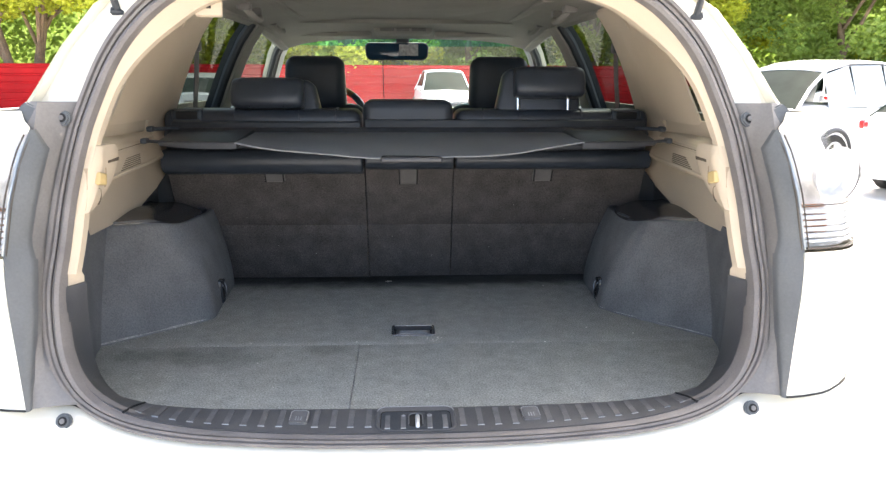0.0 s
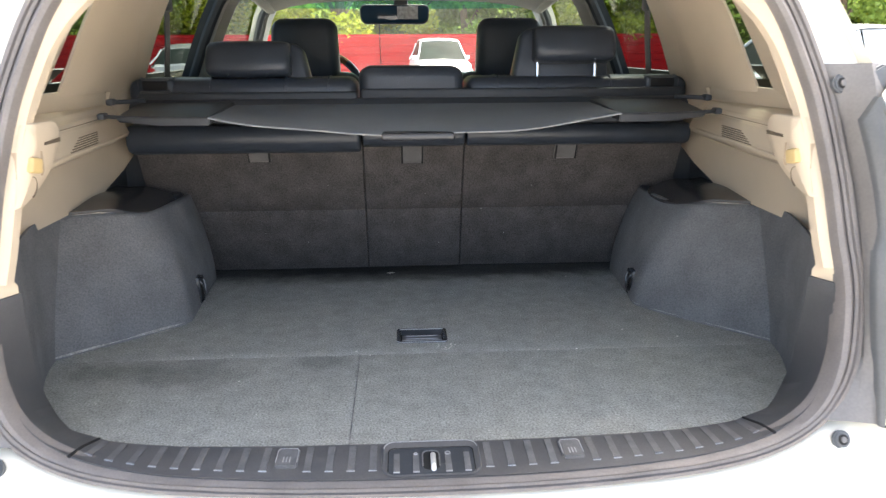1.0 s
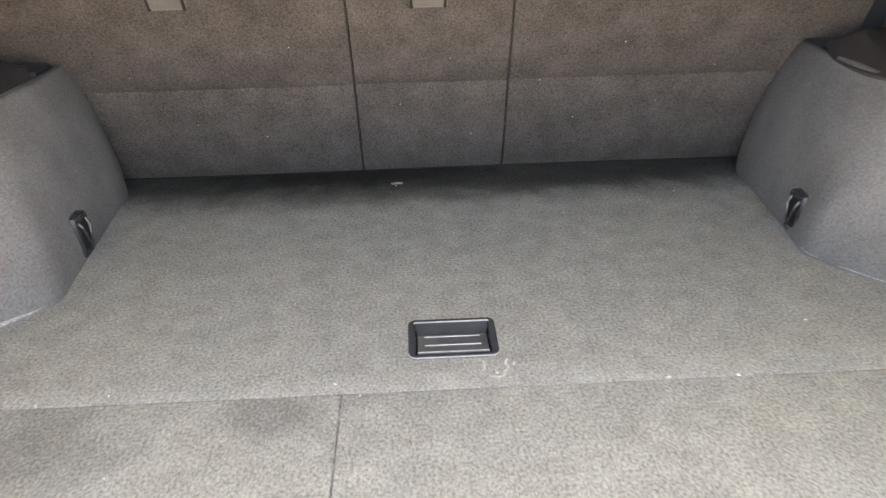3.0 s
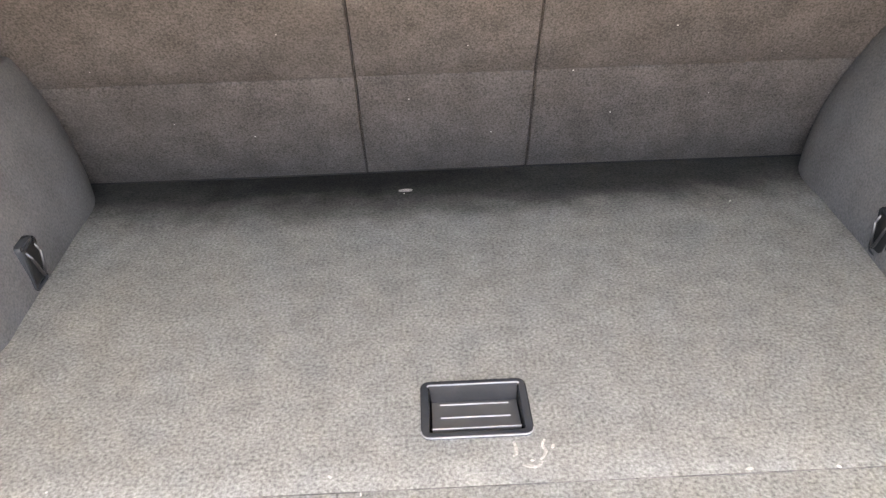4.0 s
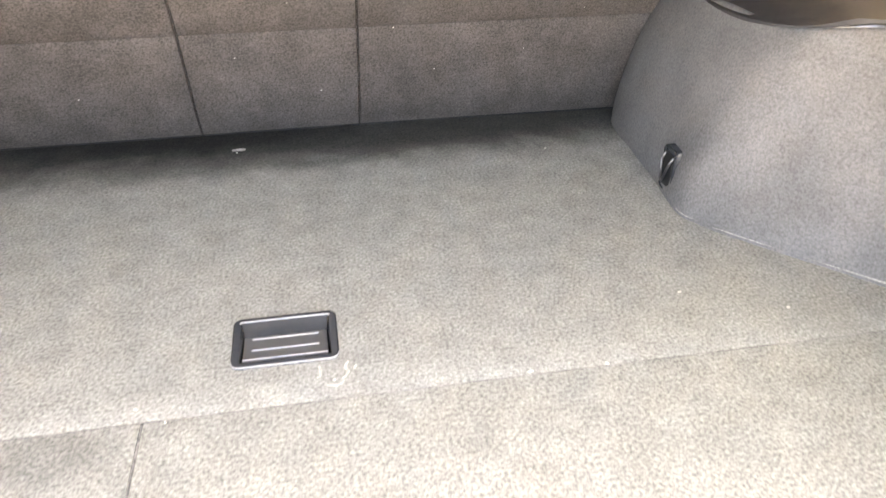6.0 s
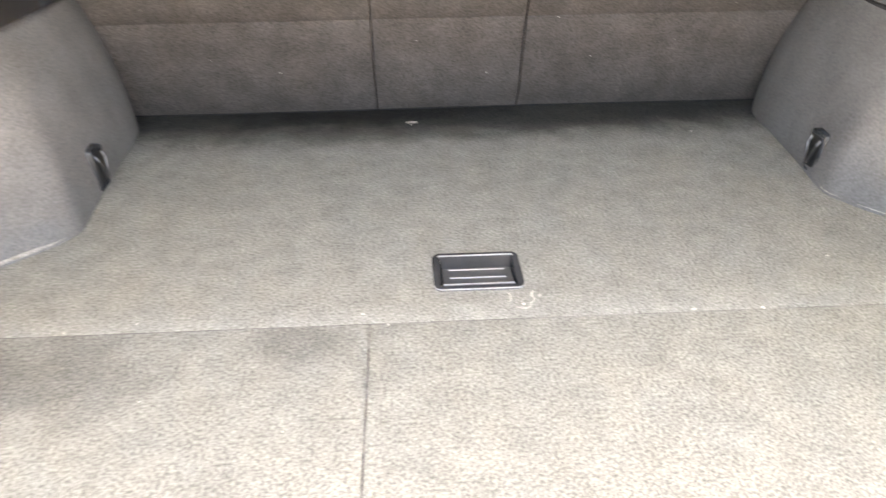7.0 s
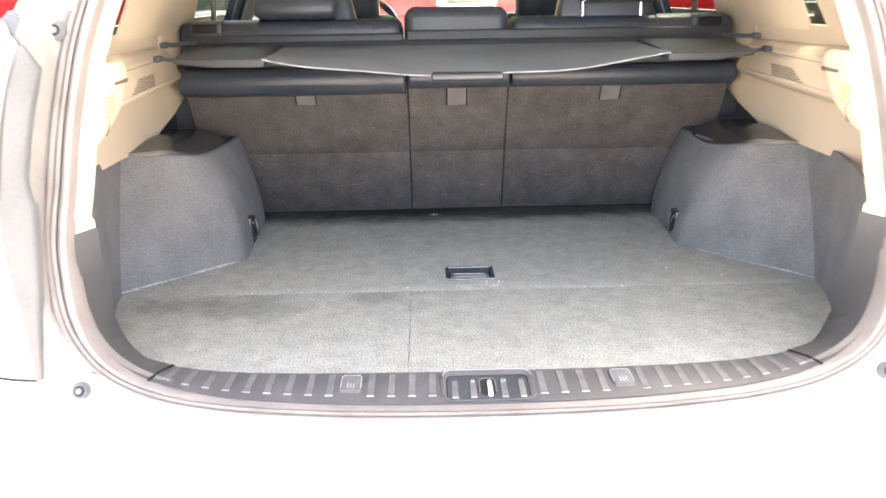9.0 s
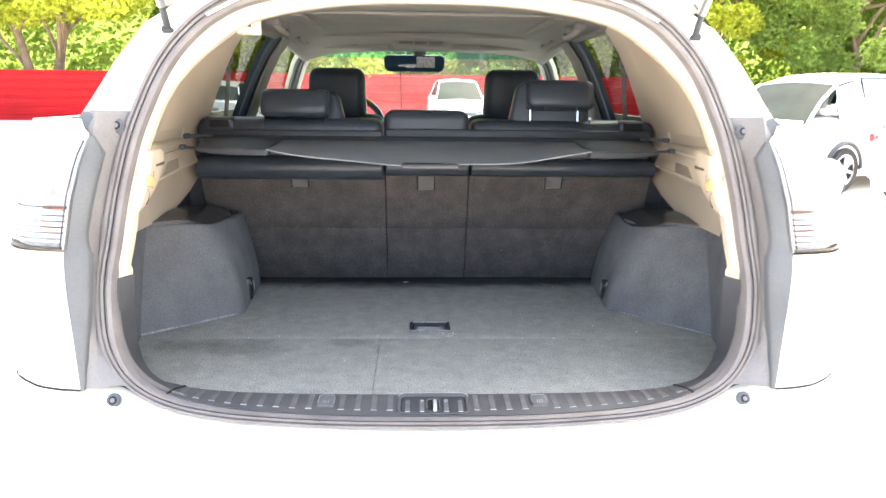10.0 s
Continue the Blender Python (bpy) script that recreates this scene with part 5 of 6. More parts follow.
lt, lc, lyb = seat("bench_seat", "wide rear seat back with grey carpet and black leather top", -0.735, -0.1394, 0.012, 1.272, 0.040, (-0.4155,), -0.73, -0.148)
mt, mc, myb = seat("bench_seat", "narrow middle rear seat back with black leather top", -0.1386, 0.1330, 0.0, 1.300, 0.030, (-0.0065,), -0.143, 0.130)
rt, rc, ryb = seat("bench_seat", "rear seat back with grey carpet and raised headrest", 0.1338, 0.735, 0.0, 1.272, 0.030, (0.4125,), 0.137, 0.73)
for s, cu, yb in ((-1, lc, lyb), (1, rc, ryb)):
    bm = B()
    block(bm, (0.610, yb - 0.003, 1.230), (0.704, yb + 0.060, 1.274), 0.012, 3)
    lever = part("lever_bezel", mirrored(bm, s), LEATHER, cu, "black seat release lever in its bezel")
    bm = B()
    block(bm, (0.624, yb - 0.005, 1.243), (0.690, yb + 0.04, 1.268), 0.006, 2)
    part("recess", mirrored(bm, s), SLOT, lever)
    bm = B()
    tube(bm, curve([(0.620, yb + 0.004, 1.242), (0.626, yb - 0.005, 1.239), (0.657, yb - 0.006, 1.238), (0.688, yb - 0.005, 1.239), (0.694, yb + 0.004, 1.242)], 12), 0.004, 8)
    tube(bm, curve([(0.618, yb + 0.03, 1.272), (0.624, yb + 0.003, 1.271), (0.657, yb + 0.000, 1.271), (0.690, yb + 0.003, 1.271), (0.698, yb + 0.03, 1.272)], 12), 0.004, 8)
    part("lever", mirrored(bm, s), MOULD, lever)
    for x in (0.22, 0.33, 0.52):
        bm = B()
        tube(bm, [(s * x, yb - 0.001, 1.20), (s * x, yb + 0.002, 1.255), (s * x, yb + 0.02, 1.273), (s * x, yb + 0.10, 1.2735)], 0.0025, 6)
        part("stitch_seam", bm, LEATHER, cu)
bars = ((-0.70, -0.146, 1.205, 1.238, lyb - 0.012), (-0.136, 0.71, 1.205, 1.244, ryb - 0.012))
for (a, b, z0, z1, y), parent in zip(bars, (lt, rt)):
    bm = B()
    block(bm, (a, y - 0.01, z0), (b, y + 0.05, z1), 0.007)
    bar = part("top_bar", bm, BLACK, parent, "flat black trim bar along the seat top")
    for x in (a + 0.25 * (b - a), a + 0.6 * (b - a)):
        bm = B()
        disc(bm, (x, y - 0.006, (z0 + z1) / 2), (0, -1, 0.2), 0.007, 0.01, 12, 0.002)
        part("stud", bm, BLACK, bar)
for s, xa, xb, parent in ((-1, -0.66, -0.141, lt), (0, -0.137, 0.132, mt), (1, 0.135, 0.66, rt)):
    # dark tube for the shade in the gap where seat back meets floor
    gap = []
    for x in [xa + (xb - xa) * i / 8 for i in range(9)]:
        y = 1.08
        for _ in range(6):
            z = FLOOR - dip(x, y)
            y = seat_y(z)
        gap.append(Vector((x, y - 0.001, z + 0.0005)))
    bm = B()
    tube(bm, gap, 0.0022, 6)
    part("gap_shade", bm, SLOT, parent)
head_rest("head_rest", "black leather rear headrest pushed down", -0.395, 0.97, 1.318, 0.265, 0.095, 0.12, 0.02, -6)
head_rest("head_rest", "black leather rear headrest raised on chrome posts", 0.392, 0.965, 1.353, 0.265, 0.098, 0.12, 0.03, -6)

# front seats
for x, label in ((-0.38, "black leather front seat behind the steering wheel"), (0.375, "black leather front passenger seat")):
    t = thing("front_seat", label, "seat", (x, 1.8, 0.45), group="front seats")
    bm = B()
    block(bm, (x - 0.25, 1.72, 0.60), (x + 0.25, 1.90, 1.262), 0.07, 4, taper=(0.86, 0.8))
    part("backrest", bm, LEATHER, t)
    bm = B()
    block(bm, (x - 0.26, 1.80, 0.45), (x + 0.26, 2.35, 0.68), 0.06, 4)
    part("seat_cushion", bm, LEATHER, t)
    bm = B()
    block(bm, (x - 0.128, 1.76, 1.225), (x + 0.128, 1.87, 1.452), 0.042, 5, taper=(0.92, 0.9))
    part("headrest", bm, LEATHER, t)
    for s in (-1, 1):
        bm = B()
        tube(bm, [(x + s * 0.06, 1.82, 1.20), (x + s * 0.06, 1.82, 1.30)], 0.007, 10)
        part("post", bm, CHROME, t)

# steering wheel
t = thing("steering_wheel", "black and wood steering wheel", "steering wheel", (-0.38, 2.3, 1.15))
m = Matrix.Translation((-0.385, 2.30, 1.15)) @ Euler((radians(68), 0, 0)).to_matrix().to_4x4()
for name, mat, a0, a1 in (("rim", LEATHER, -50, 50), ("wood_rim", WOOD, 50, 130), ("rim", LEATHER, 130, 230), ("wood_rim", WOOD, 230, 310)):
    bm = B()
    tube(bm, [m @ Vector((0.188 * math.cos(radians(a)), 0.188 * math.sin(radians(a)), 0)) for a in [a0 + (a1 - a0) * k / 12 for k in range(13)]], 0.016, 10)
    part(name, bm, mat, t)
bm = B()
block(bm, (-0.08, -0.06, -0.03), (0.08, 0.05, 0.02), 0.02, 3, m)
block(bm, (-0.18, -0.02, -0.015), (0.18, 0.02, 0.005), 0.008, 2, m)
tube(bm, [m @ Vector((0, 0, -0.02)), m @ Vector((0, -0.02, -0.40))], 0.04, 12)
part("hub", bm, BLACK, t)

# rear-view mirror, visors, console, grips
t = thing("rear_view_mirror", "wide black clip-on rear-view mirror with a small screen", "mirror", (-0.045, 2.5, 1.5))
def mirror_ring(d, y):
    """Rounded outline of the mirror, narrower below, d in from its edge."""
    return [Vector((-0.05 + (x + 0.05) * (0.95 + 0.05 * (z - 1.45) / 0.085), y, z)) for x, z, _ in round_rect(-0.211 + d, 0.108 - d, 1.452 + d, 1.538 - d, 0.028 - 0.6 * d, 0)]


part("housing", loft(B(), [mirror_ring(d, y) for d, y in ((0.012, 2.524), (0.003, 2.518), (0.0, 2.508), (0.0, 2.492), (0.003, 2.488))], closed=True, caps=True), BLACK, t)
part("glass", loft(B(), [mirror_ring(d, y) for d, y in ((0.006, 2.4915), (0.006, 2.4868), (0.008, 2.4862))], closed=True, caps=True), MIRROR, t)
bm = B()
block(bm, (-0.04, 2.483, 1.474), (0.054, 2.4868, 1.528), 0.001, 1)
part("screen", bm, SCREEN, t, "small pale grey display")
bm = B()
block(bm, (-0.055, 2.495, 1.515), (0.01, 2.53, 1.585), 0.01)
part("stalk", bm, BLACK, t)
bm = B()
tube(bm, curve([(0.07, 2.50, 1.52), (0.11, 2.50, 1.545), (0.12, 2.5, 1.57), (0.06, 2.5, 1.59)], 14), 0.003, 6)
tube(bm, [(-0.125, 2.56, 1.53), (-0.125, 2.66, 1.35), (-0.123, 2.78, 1.14)], 0.002, 5)
part("cable", bm, BLACK, t)
for a, b in ((-0.60, -0.17), (0.13, 0.57)):
    v = thing("sun_visor", "grey cloth sun visor folded up", "visor", ((a + b) / 2, 2.42, 1.57), group="sun visors")
    bm = B()
    block(bm, (a, 2.28, 1.554), (b, 2.43, 1.592), 0.012, 3)
    part("flap", bm, HEADLINER, v)
    bm = B()
    block(bm, ((a + b) / 2 - 0.08, 2.277, 1.568), ((a + b) / 2 + 0.06, 2.284, 1.576), 0.002)
    part("label_plate", bm, PANEL, v)
t = thing("overhead_console", "grey overhead console with map lights", "console", (-0.02, 2.35, 1.58))
bm = B()
block(bm, (-0.155, 2.20, 1.564), (0.115, 2.42, 1.606), 0.015, 3)
part("body", bm, HEADLINER, t)
for a, b in ((-0.125, -0.06), (-0.05, 0.01), (0.02, 0.085)):
    bm = B()
    block(bm, (a, 2.196, 1.574), (b, 2.203, 1.591), 0.002)
    part("map_light", bm, PANEL, t)
for x, y in ((-0.555, 1.95), (0.555, 1.95), (0.52, 1.25), (-0.52, 1.25)):
    g = thing("grab_handle", "grey folding grab handle on the roof edge", "handle", (x, y, 1.54), group="grab handles")
    bm = B()
    tube(bm, curve([(x, y - 0.09, 1.585), (x * 0.965, y - 0.075, 1.560), (x * 0.955, y, 1.552), (x * 0.965, y + 0.075, 1.560), (x, y + 0.09, 1.585)], 14), 0.011, 8)
    part("grip", bm, HEADLINER, g)
    for d in (-0.09, 0.09):
        bm = B()
        block(bm, (x - 0.022, y + d - 0.02, 1.572), (x + 0.022, y + d + 0.02, 1.596), 0.006)
        part("mount", bm, PANEL, g)
# seat belts at the rear doors
for s in (-1, 1):
    t = thing("seat_belt", "dark grey seat belt hanging by the rear window", "seat belt", (s * 0.70, 1.15, 1.3), group="seat belts")
    bm = loft(B(), [[Vector((s * x, y - 0.022, z)), Vector((s * x, y + 0.022, z))] for x, y, z in ((0.668, 1.12, 1.46), (0.678, 1.13, 1.36), (0.69, 1.14, 1.28), (0.70, 1.15, 1.20))])
    part("webbing", thicken(bm, 0.003), BLACK, t)
    bm = B()
    block(bm, (s * 0.668 - 0.012, 1.10, 1.445), (s * 0.668 + 0.012, 1.145, 1.48), 0.006)
    part("loop", bm, BLACK, t)

# ---- load cover ----
cover = thing("load_cover", "charcoal vinyl roll-out load cover behind the seats", "cargo cover", (0, 0.75, 1.2))
def sag(u):
    return 0.040 * (1 - abs(u) ** 2.2) if abs(u) < 1 else 0


rows = []
for f in [i / 10 for i in range(11)]:
    row = []
    for u in [i / 20 - 1 for i in range(41)]:
        y = 0.90 + (0.560 - 0.012 * abs(u) - 0.90) * f
        row.append(Vector((0.438 * u if f > 0.5 else 0.438 * u * (1.0 + 0.5 * (0.5 - f)), y, 1.206 - sag(u) * f ** 1.6 + 0.002 * math.sin(9 * u) * f)))
    rows.append(row)
part("sheet", thicken(loft(B(), rows), -0.003), VINYL, cover, "charcoal vinyl sheet sagging at its edge", 60)
bm = B()
tube(bm, [p + Vector((0, -0.002, 0.001)) for p in rows[-1]], 0.0019, 8)
part("piping", bm, TRIMLINE, cover, "grey woven piping")
bm = B()
block(bm, (-0.078, 0.535, 1.156), (0.078, 0.585, 1.172), 0.006, 3)
part("pull_grip", bm, LID, cover, "smooth black pull grip")
for s in (-1, 1):
    bm = B()
    loft(bm, [[(0.435, 0.550, 1.190), (0.435, 0.548, 1.208), (0.455, 0.92, 1.216), (0.455, 0.92, 1.200)], [(0.545, 0.548, 1.191), (0.545, 0.546, 1.210), (0.60, 0.92, 1.216), (0.60, 0.92, 1.200)], [(0.635, 0.580, 1.196), (0.635, 0.578, 1.209), (0.70, 0.92, 1.214), (0.70, 0.92, 1.200)]], closed=True, caps=True)
    bmesh.ops.bevel(bm, geom=bm.edges[:], offset=0.003, segments=2, affect="EDGES")
    arm = part("corner_plate", mirrored(bm, s), PLATE, cover, "hard black corner plate")
    bm = B()
    tube(bm, [(0.437, 0.5475, 1.206), (0.545, 0.5455, 1.207), (0.634, 0.5775, 1.207)], 0.0018, 6)
    part("edge_strip", mirrored(bm, s), LID, arm)
    bm = B()
    tube(bm, [(0.62, 0.600, 1.203), (0.686, 0.645, 1.203)], 0.0045, 10)
    block(bm, (0.683, 0.635, 1.196), (0.699, 0.665, 1.210), 0.004)
    part("pin", mirrored(bm, s), BLACK, arm)
    bm = B()
    tube(bm, [(0.65, 0.81, 1.226), (0.708, 0.755, 1.226)], 0.0055, 10)
    block(bm, (0.700, 0.742, 1.219), (0.718, 0.772, 1.234), 0.005)
    part("cassette_pin", mirrored(bm, s), BLACK, cover)
bm = B()
prism(bm, [(0.885, 1.180), (0.878, 1.205), (0.90, 1.222), (0.94, 1.222), (0.95, 1.18)], -0.715, 0.715, axis=0, bevel=0.006)
part("cassette", bm, BLACK, cover, "black roller cassette")

# lint, scuffs and damp patches on the carpet
random.seed(5)
for x, y in ((-0.478, 0.418), (-0.14, 0.432), (0.33, 0.415), (-0.075, 1.012), (0.05, 0.44), (-0.36, 0.30), (0.62, 0.64), (-0.11, 0.41), (0.21, 0.86), (0.42, 0.93), (-0.30, 0.16), (-0.60, 0.22), (-0.21, 0.25), (0.46, 0.52), (-0.40, 0.43), (0.57, 0.47)):
    bm = B()
    a = random.uniform(0, 3.1)
    m = Matrix.Translation((x, y, FLOOR + 0.001 - dip(x, y))) @ Euler((0, 0, a)).to_matrix().to_4x4()
    r = random.uniform(0.0010, 0.0022)
    block(bm, (-r, -r * 0.55, -0.001), (r, r * 0.55, 0.001), 0.0007, 1, m)
    tagged(solid("lint_speck", bm, DIRT), "speck of white lint on the carpet", "lint", "lint specks")

MARKS = [[(0.0355, 0.466), (0.0365, 0.458), (0.0360, 0.450), (0.0325, 0.447)], [(0.066, 0.467), (0.0625, 0.460), (0.0645, 0.452), (0.062, 0.446), (0.058, 0.441)], [(0.040, 0.436), (0.048, 0.433), (0.055, 0.434), (0.060, 0.439)], [(0.071, 0.455), (0.074, 0.460)], [(-0.084, 1.026), (-0.072, 1.027), (-0.062, 1.026)], [(0.245, 0.418), (0.252, 0.419)]]
for k, line in enumerate(MARKS):
    bm = B()
    pts = curve([(x, y, 0) for x, y in line], 3 * len(line))
    wide = 0.0016 if k != 4 else 0.0060
    tube(bm, pts, [wide * (0.5 + 0.6 * math.sin(math.pi * (i + 0.5) / len(pts))) for i in range(len(pts))], 8)
    for v in bm.verts:
        v.co.z = FLOOR - dip(v.co.x, v.co.y) + 0.0002 + 0.10 * v.co.z
    tagged(solid("pale_scuff", bm, SCUFF), "pale scuff mark worn into the carpet", "scuff", "carpet scuffs")

for x, z in ((-0.52, 0.93), (-0.31, 0.80), (-0.24, 0.98), (-0.06, 0.86), (0.03, 0.95), (0.07, 0.79), (0.19, 0.90), (0.26, 0.82), (0.33, 0.97), (0.41, 0.85), (0.50, 0.92), (-0.43, 0.83)):
    bm = B()
    r = random.uniform(0.0006, 0.0011)
    y = seat_y(z) - (0.012 * (z - 0.73) if x < -0.13 else 0)
    block(bm, (x - r, y - 0.0012, z - r * 0.6), (x + r, y + 0.001, z + r * 0.6), 0.0004, 1)
    tagged(solid("lint_speck", bm, DIRT), "speck of white lint on the seat back", "lint", "lint specks")

# small catch plate in the header trim
t = thing("tailgate_catch", "beige plate with a dark slot in the header trim", "catch", (-0.405, 0.2, 1.5))
m = Matrix.Translation((-0.405, 0.245, 1.512)) @ Euler((radians(-14), 0, radians(8))).to_matrix().to_4x4()
bm = B()
block(bm, (-0.026, -0.006, -0.03), (0.026, 0.012, 0.03), 0.004, 2, m)
part("plate", bm, BEIGE, t)
bm = B()
block(bm, (-0.005, -0.0075, -0.017), (0.005, -0.004, 0.017), 0.001, 1, m)
part("slot", bm, SLOT, t)

# ---- outside ----
def sheet(name, x0, x1, y0, y1, z, mat, n=2):
    bm = loft(B(), [[Vector((x0 + (x1 - x0) * i / n, y0 + (y1 - y0) * j / n, z)) for i in range(n + 1)] for j in range(n + 1)])
    return solid(name, bm, mat)


tagged(sheet("ground", -600, 600, -600, 600, 0.0, CONCRETE, 4), "pale concrete car park ground", "ground", kind="structure")


def fence_run(a, b, z1, label):
    """Red corrugated sheet with level ribs between two ground points."""
    t = thing("fence", label, "fence", ((a[0] + b[0]) / 2, (a[1] + b[1]) / 2, 0), group="red fences", kind="structure")
    d = Vector((b[0] - a[0], b[1] - a[1], 0))
    nrm = Vector((d.y, -d.x, 0)).normalized()
    if nrm.y > 0:
        nrm = -nrm
    k = max(1, round(d.length / 2.4))
    for i in range(k):
        p0, p1 = Vector((*a, 0)) + d * (i / k), Vector((*a, 0)) + d * ((i + 1) / k + 0.03 / d.length)
        prof = []
        z = 0.0
        while z < z1 - 0.01:
            for dz, out in ((0.0, 0.0), (0.20, 0.0), (0.225, 0.035), (0.275, 0.035), (0.30, 0.0)):
                if z + dz < z1:
                    prof.append((z + dz, out))
            z += 0.302
        prof.append((z1, 0.0))
        off = nrm * (0.012 * (i % 2))
        part("sheet", thicken(loft(B(), [[p + nrm * o + off + Vector((0, 0, zz)) for zz, o in prof] for p in (p0, p1)]), 0.002), FENCE_RED, t, "", 20)
    return t


fence_run((-34, 27.5), (11, 27.5), 1.86, "red corrugated metal fence behind the car park")


def parked_car(label, paint, m, tall=1.48, long=4.5, sides=None):
    """A parked car, nose to -y, built at its own origin."""
    t = thing("parked_car", label, "car", group="parked cars")
    k = tall / 1.48
    hl = long / 2
    st = [(-hl, 0.50, 0.62, 0.60), (-hl + 0.10, 0.70, 0.76, 0.74), (-hl + 0.5, 0.86, 0.86, 0.90), (-hl + 1.15, 0.89, 0.88, 0.98), (0, 0.90, 0.88, 1.0), (hl - 0.9, 0.89, 0.88, 1.02), (hl - 0.25, 0.85, 0.84, 1.0), (hl, 0.70, 0.74, 0.93)]
    rings = []
    for y, w, w2, zt in st:
        zt *= 0.96 + 0.04 * k
        rings.append([Vector(q) for q in ((-w * 0.92, y, 0.22), (-w, y, 0.40), (-w, y, 0.66), (-w2 * 0.95, y, zt - 0.05), (-w2 * 0.84, y, zt), (0, y, zt + 0.03), (w2 * 0.84, y, zt), (w2 * 0.95, y, zt - 0.05), (w, y, 0.66), (w, y, 0.40), (w * 0.92, y, 0.22))])
    part("body", loft(B(), rings, closed=True, caps=True), paint, t, "", 40)
    roof = [(-0.95, 0.98, 0.80), (-0.30, 1.40 * k, 0.64), (0.15, 1.46 * k, 0.62), (0.9, 1.45 * k, 0.61), (1.45, 1.34 * k, 0.60), (hl - 0.15, 0.98, 0.74)]
    bm = loft(B(), [[Vector((w * u, y, z - 0.04 * u * u)) for u in (-1, -0.8, -0.4, 0, 0.4, 0.8, 1)] for y, z, w in roof[1:5]])
    part("roof", thicken(bm, -0.03), paint, t)
    for name, i in (("windscreen", 0), ("rear_window", 4)):
        bm = loft(B(), [[Vector((w * u * 1.0, y, z - 0.04 * u * u)) for u in (-1, -0.5, 0, 0.5, 1)] for y, z, w in (roof[i], roof[i + 1])])
        part(name, thicken(bm, -0.01), DARKGLASS, t)
    for s in (-1, 1):
        for (y0, z0, w0), (y1, z1, w1) in zip(roof[1:4], roof[2:5]):
            bm = loft(B(), [[Vector((s * w0, y0 + 0.03, z0 - 0.06)), Vector((s * w1, y1 - 0.03, z1 - 0.06))], [Vector((s * 0.81, y0 - 0.1 * (y0 < 0), 1.0)), Vector((s * 0.81, y1 + 0.1 * (y1 > 1.2), 1.0))]])
            part("side_window", thicken(bm, -0.01), sides or DARKGLASS, t)
        for yy, yz in ((-0.95, -0.30), (hl - 0.15, 1.45)):
            bm = B()
            tube(bm, [(s * 0.80, yy, 0.99), (s * (0.70 if yy < 0 else 0.68), (yy + yz) / 2, (0.99 + (1.40 if yy < 0 else 1.34) * k) / 2), (s * 0.63, yz, (1.38 if yy < 0 else 1.32) * k)], 0.024, 6)
            part("pillar", bm, paint, t)
        for y in (-hl + 0.82, hl - 0.88):
            bm = B()
            prof = [(-0.09, 0.21), (-0.10, 0.29), (-0.06, 0.325), (0.06, 0.325), (0.10, 0.29), (0.09, 0.21)]
            loft(bm, [[(s * 0.815 + dx, y + r * math.cos(a), 0.325 + r * math.sin(a)) for dx, r in prof] for a in (2 * math.pi * j / 24 for j in range(25))])
            wh = part("wheel", bm, TIRE, t)
            bm = B()
            disc(bm, (s * 0.83, y, 0.325), (s, 0, 0), 0.20, 0.12, 24)
            part("hub_back", bm, SLOT, wh)
            for j in range(7):
                a = 2 * math.pi * j / 7
                bm = B()
                mm = Matrix.Translation((s * 0.90, y, 0.325)) @ Euler((a, 0, 0)).to_matrix().to_4x4()
                block(bm, (-0.012, -0.022, 0.03), (0.012, 0.022, 0.20), 0.006, 1, mm)
                part("spoke", bm, RIM, wh)
            bm = B()
            disc(bm, (s * 0.90, y, 0.325), (s, 0, 0), 0.05, 0.03, 16, 0.005)
            tube(bm, [(s * 0.90, y + 0.205 * math.cos(a), 0.325 + 0.205 * math.sin(a)) for a in (2 * math.pi * j / 28 for j in range(28))], 0.014, 6, closed=True)
            part("rim", bm, RIM, wh)
            bm = B()
            tube(bm, [(s * 0.885, y + 0.37 * math.cos(a), 0.33 + 0.37 * math.sin(a)) for a in (math.pi * j / 14 for j in range(15))], 0.035, 6)
            part("wheel_arch", bm, BLACK, t)
        bm = B()
        block(bm, (s * 0.86 - 0.10, -0.62, 1.0), (s * 0.86 + 0.10, -0.50, 1.13), 0.03, 2)
        part("wing_mirror", bm, paint, t)
        bm = B()
        block(bm, (s * 0.70 - 0.07, hl - 0.22, 0.80), (s * 0.70 + 0.07, hl - 0.0, 0.90), 0.02, 2)
        part("tail_lamp", bm, REDLAMP, t)
        bm = B()
        block(bm, (s * 0.58 - 0.17, -hl + 0.06, 0.58), (s * 0.58 + 0.17, -hl + 0.30, 0.74), 0.04, 2)
        part("headlamp", bm, REFLECTOR, t)
        bm = B()
        tube(bm, [(s * 0.55, hl - 0.1, 0.30), (s * 0.55, hl + 0.04, 0.30)], 0.035, 10)
        part("exhaust_tip", bm, CHROME, t)
    bm = B()
    block(bm, (-0.72, hl - 0.12, 0.36), (0.72, hl + 0.08, 0.58), 0.06, 3)
    part("rear_bumper", bm, paint, t)
    bm = B()
    block(bm, (-0.70, -hl - 0.05, 0.26), (0.70, -hl + 0.12, 0.46), 0.06, 3)
    part("front_bumper", bm, BLACK, t)
    bm = B()
    block(bm, (-0.35, -hl - 0.01, 0.50), (0.35, -hl + 0.12, 0.62), 0.02, 2)
    part("grille", bm, BLACK, t)
    bm = B()
    block(bm, (-0.22, hl - 0.01, 0.70), (0.22, hl + 0.005, 0.80), 0.006, 1)
    part("plate_recess", bm, PANEL, t)
    t.matrix_world = m
    return t


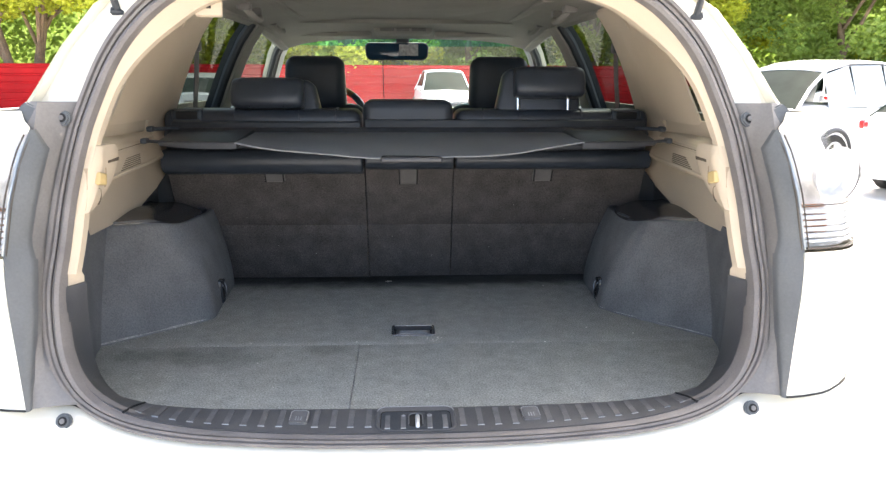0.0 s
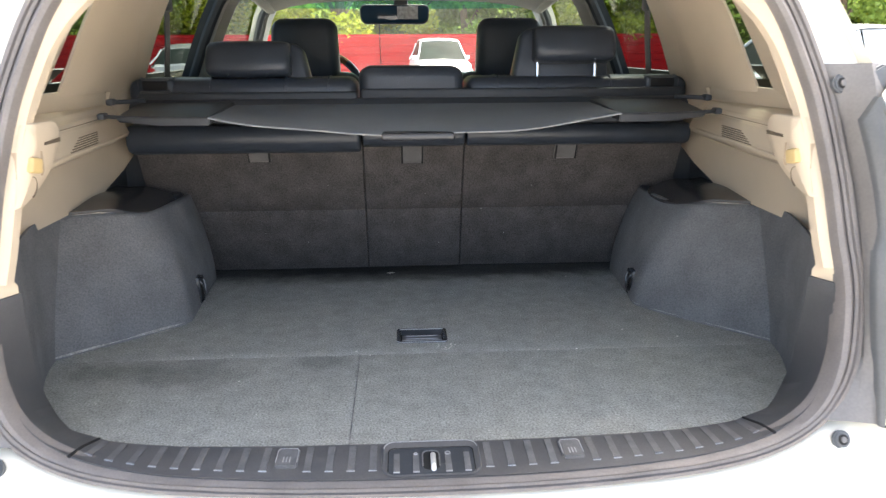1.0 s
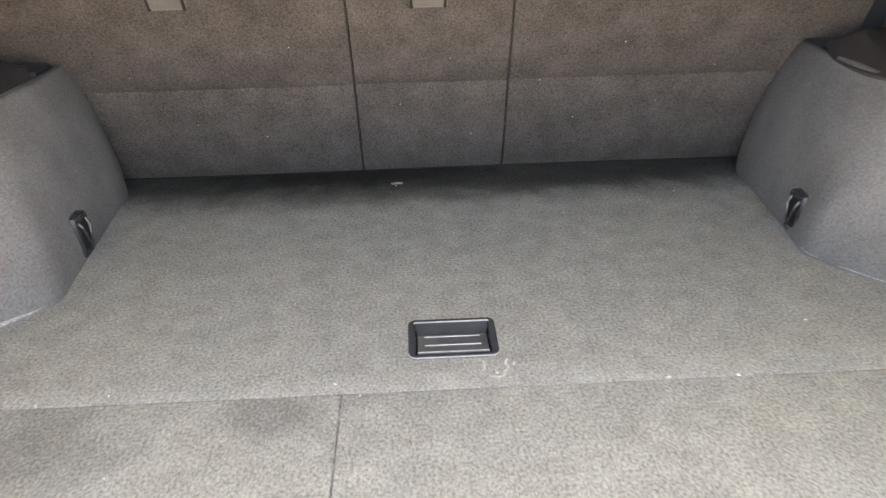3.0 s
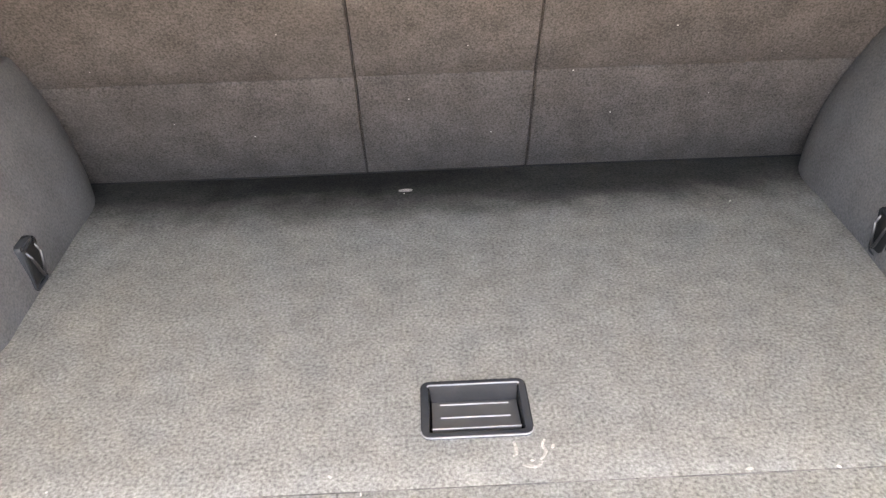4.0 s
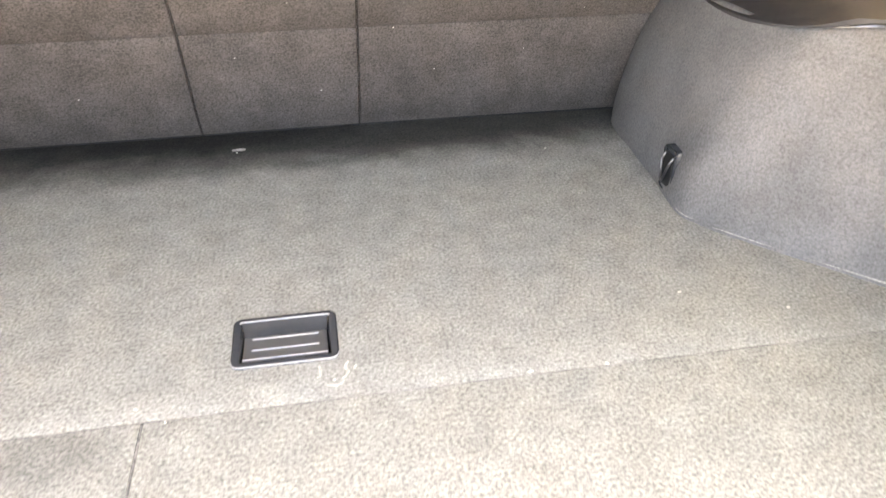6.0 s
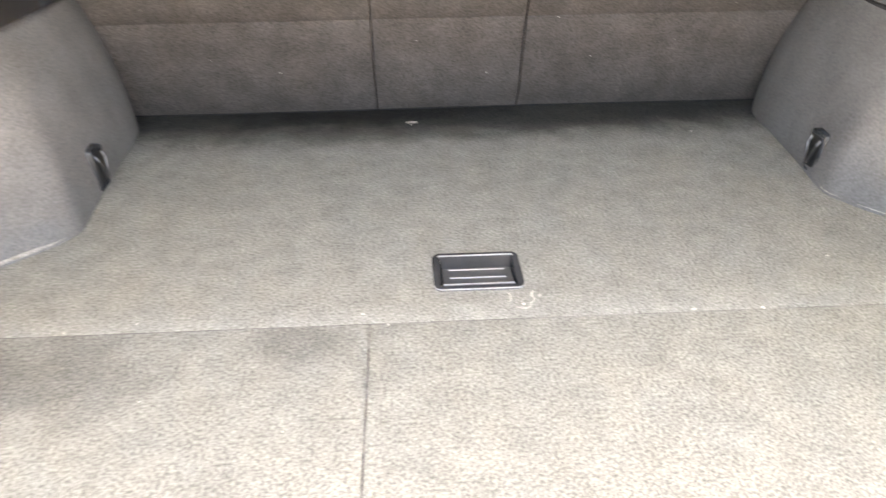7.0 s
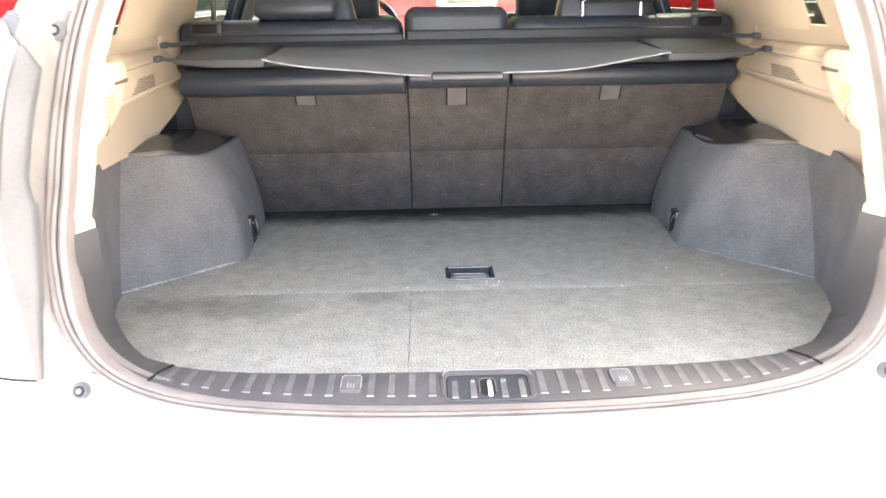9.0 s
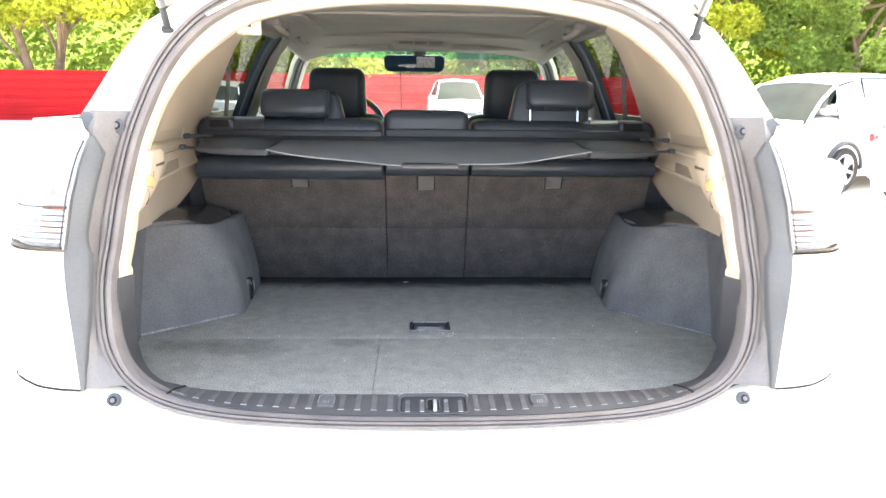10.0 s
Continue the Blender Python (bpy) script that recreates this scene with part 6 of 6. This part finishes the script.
DARKGLASS = material("car_window_dark", (0.018, 0.026, 0.020), 0.25, vary=0.5, scale=1.5, spec=0.03)
# Sky reflection in the side windows, put into a pale base colour.
PALEGLASS = material("car_window_sky_reflection", (0.42, 0.45, 0.45), 0.15, vary=0.2, scale=1.2, spec=0.5)
parked_car("white family car parked facing the open boot", WHITE, pose(1.32, 24.6, 0, 0, 0, 4), 1.68)
parked_car("white car parked with its tail to the lane", WHITE, pose(7.85, 7.75, 0, 0, 0, 116), 1.52, 4.6, PALEGLASS)
parked_car("white hatchback parked further back with red lamps", WHITE, pose(6.80, 10.05, 0, 0, 0, 116), 1.66, 4.7, PALEGLASS)
parked_car("silver car parked by the fence", SILVER, pose(-5.6, 20.5, 0, 0, 0, 185), 1.5)
parked_car("white van-like car parked at the back", WHITE, pose(13.6, 22.5, 0, 0, 0, 170), 1.75)

# ---- trees ----
def leaf_cloud(bm, centre, radius, count, size, rng, flat=0.75):
    """Many small folded leaves in an uneven clump."""
    for _ in range(count):
        while True:
            d = Vector((rng.uniform(-1, 1), rng.uniform(-1, 1), rng.uniform(-1, 1)))
            if 0.25 < d.length < 1:
                break
        p = Vector(centre) + Vector((d.x * radius, d.y * radius, d.z * radius * flat))
        sz = size * rng.uniform(0.6, 1.4)
        q = Euler((rng.uniform(-1.2, 1.2), rng.uniform(-1.2, 1.2), rng.uniform(0, 6.3))).to_matrix()
        w = 0.32 * sz
        vs = [bm.verts.new(p + q @ Vector(c)) for c in ((0, 0, 0), (w, sz * 0.5, 0.12 * sz), (0, sz, -0.05 * sz), (-w, sz * 0.5, 0.12 * sz))]
        bm.faces.new((vs[0], vs[1], vs[2]))
        bm.faces.new((vs[0], vs[2], vs[3]))


def tree(label, x, y, h, spread, seed, lean=0.0, clumps=26, leaves=230, mat=None, size=0.26, low=0.45):
    rng = random.Random(seed)
    t = thing("tree", label, "tree", (x, y, 0), group="trees")
    bm = B()
    top = Vector((x + lean, y, h * 0.62))
    spine = [Vector((x, y, 0)), Vector((x + lean * 0.3 + rng.uniform(-.1, .1), y, h * 0.22)), Vector((x + lean * 0.7, y + rng.uniform(-.2, .2), h * 0.42)), top]
    tube(bm, curve(spine, 12), [0.20 * (1 - 0.055 * i) * h / 7 for i in range(12)], 9)
    ends = []
    for i in range(7):
        a = rng.uniform(0, 6.28)
        f = rng.uniform(0.35, 1.0)
        s0 = Vector((x, y, 0)).lerp(top, f)
        e = Vector((x + lean + math.cos(a) * spread * rng.uniform(0.5, 0.95), y + math.sin(a) * spread * rng.uniform(0.5, 0.95), h * rng.uniform(0.55, 0.95)))
        tube(bm, curve([s0, s0.lerp(e, 0.5) + Vector((0, 0, 0.3)), e], 7), [0.075 * h / 7 * (1 - 0.11 * k) for k in range(7)], 6)
        ends.append(e)
    part("trunk", bm, BARK, t, "forked brown trunk")
    b = bmesh.new()
    for i in range(clumps):
        if i < len(ends):
            c = ends[i]
        else:
            a, r = rng.uniform(0, 6.28), spread * math.sqrt(rng.uniform(0, 1))
            c = Vector((x + lean + r * math.cos(a), y + r * math.sin(a), h * rng.uniform(low, 0.98)))
        leaf_cloud(b, c, spread * rng.uniform(0.20, 0.36), leaves, size, rng)
    ob = part("crown", b, mat or LEAF, t)
    return t


tree("feathery yellow-green tree with a forked brown trunk", -14.95, 29.0, 8.0, 3.4, 11, -0.9, 36, 420, None, 0.2)
tree("feathery yellow-green tree leaning over the fence", -14.45, 29.2, 8.4, 3.6, 12, 0.8, 36, 420, None, 0.2)
for i, (x, y) in enumerate(((-22, 31), (-7.5, 32), (-2.5, 31.5), (3.0, 32.5), (8.0, 31), (13, 32), (18, 29), (22, 27), (27, 26), (-28, 32))):
    tree("leafy green tree behind the red fence", x, y, 8.0 + (i % 3), 3.6, 30 + i, 0.3 * (i % 3 - 1), 36, 560, LEAF if i % 3 else LEAF_DARK, 0.22, 0.16)
tree("tree hung with dry brown creeper behind the parked cars", 20.6, 25.6, 8.5, 2.2, 91, 0.2, 30, 420, DRYLEAF, 0.22, 0.2)
rng = random.Random(77)
hedge = B()
for i in range(330):
    x = -46 + 96 * (i % 110) / 110
    leaf_cloud(hedge, (x, 35.0 + rng.uniform(-1, 1) - max(0, x - 14) * 0.25, 0.8 + 3.6 * (i // 110) + rng.uniform(-1, 2.4)), 2.2, 330, 0.30, rng)
tagged(solid("hedge", hedge, LEAF_DARK), "dense green hedge and creeper bank behind the fence", "hedge", kind="stuff")
rows = []
for j in range(9):
    row = []
    for i in range(61):
        x = -60 + 2 * i
        k = noise.noise(Vector((x * 0.22, j * 0.8, 3.1)))
        row.append(Vector((x, 39 - max(0, x - 14) * 0.3 + j * 0.9 + 1.2 * k, 1.7 * j * (1 + 0.12 * noise.noise(Vector((x * 0.15, 7, j * 0.3)))))))
    rows.append(row)
tagged(solid("backdrop", loft(B(), rows), LEAF_DARK), "wooded green bank behind the hedge", "woods", kind="structure")
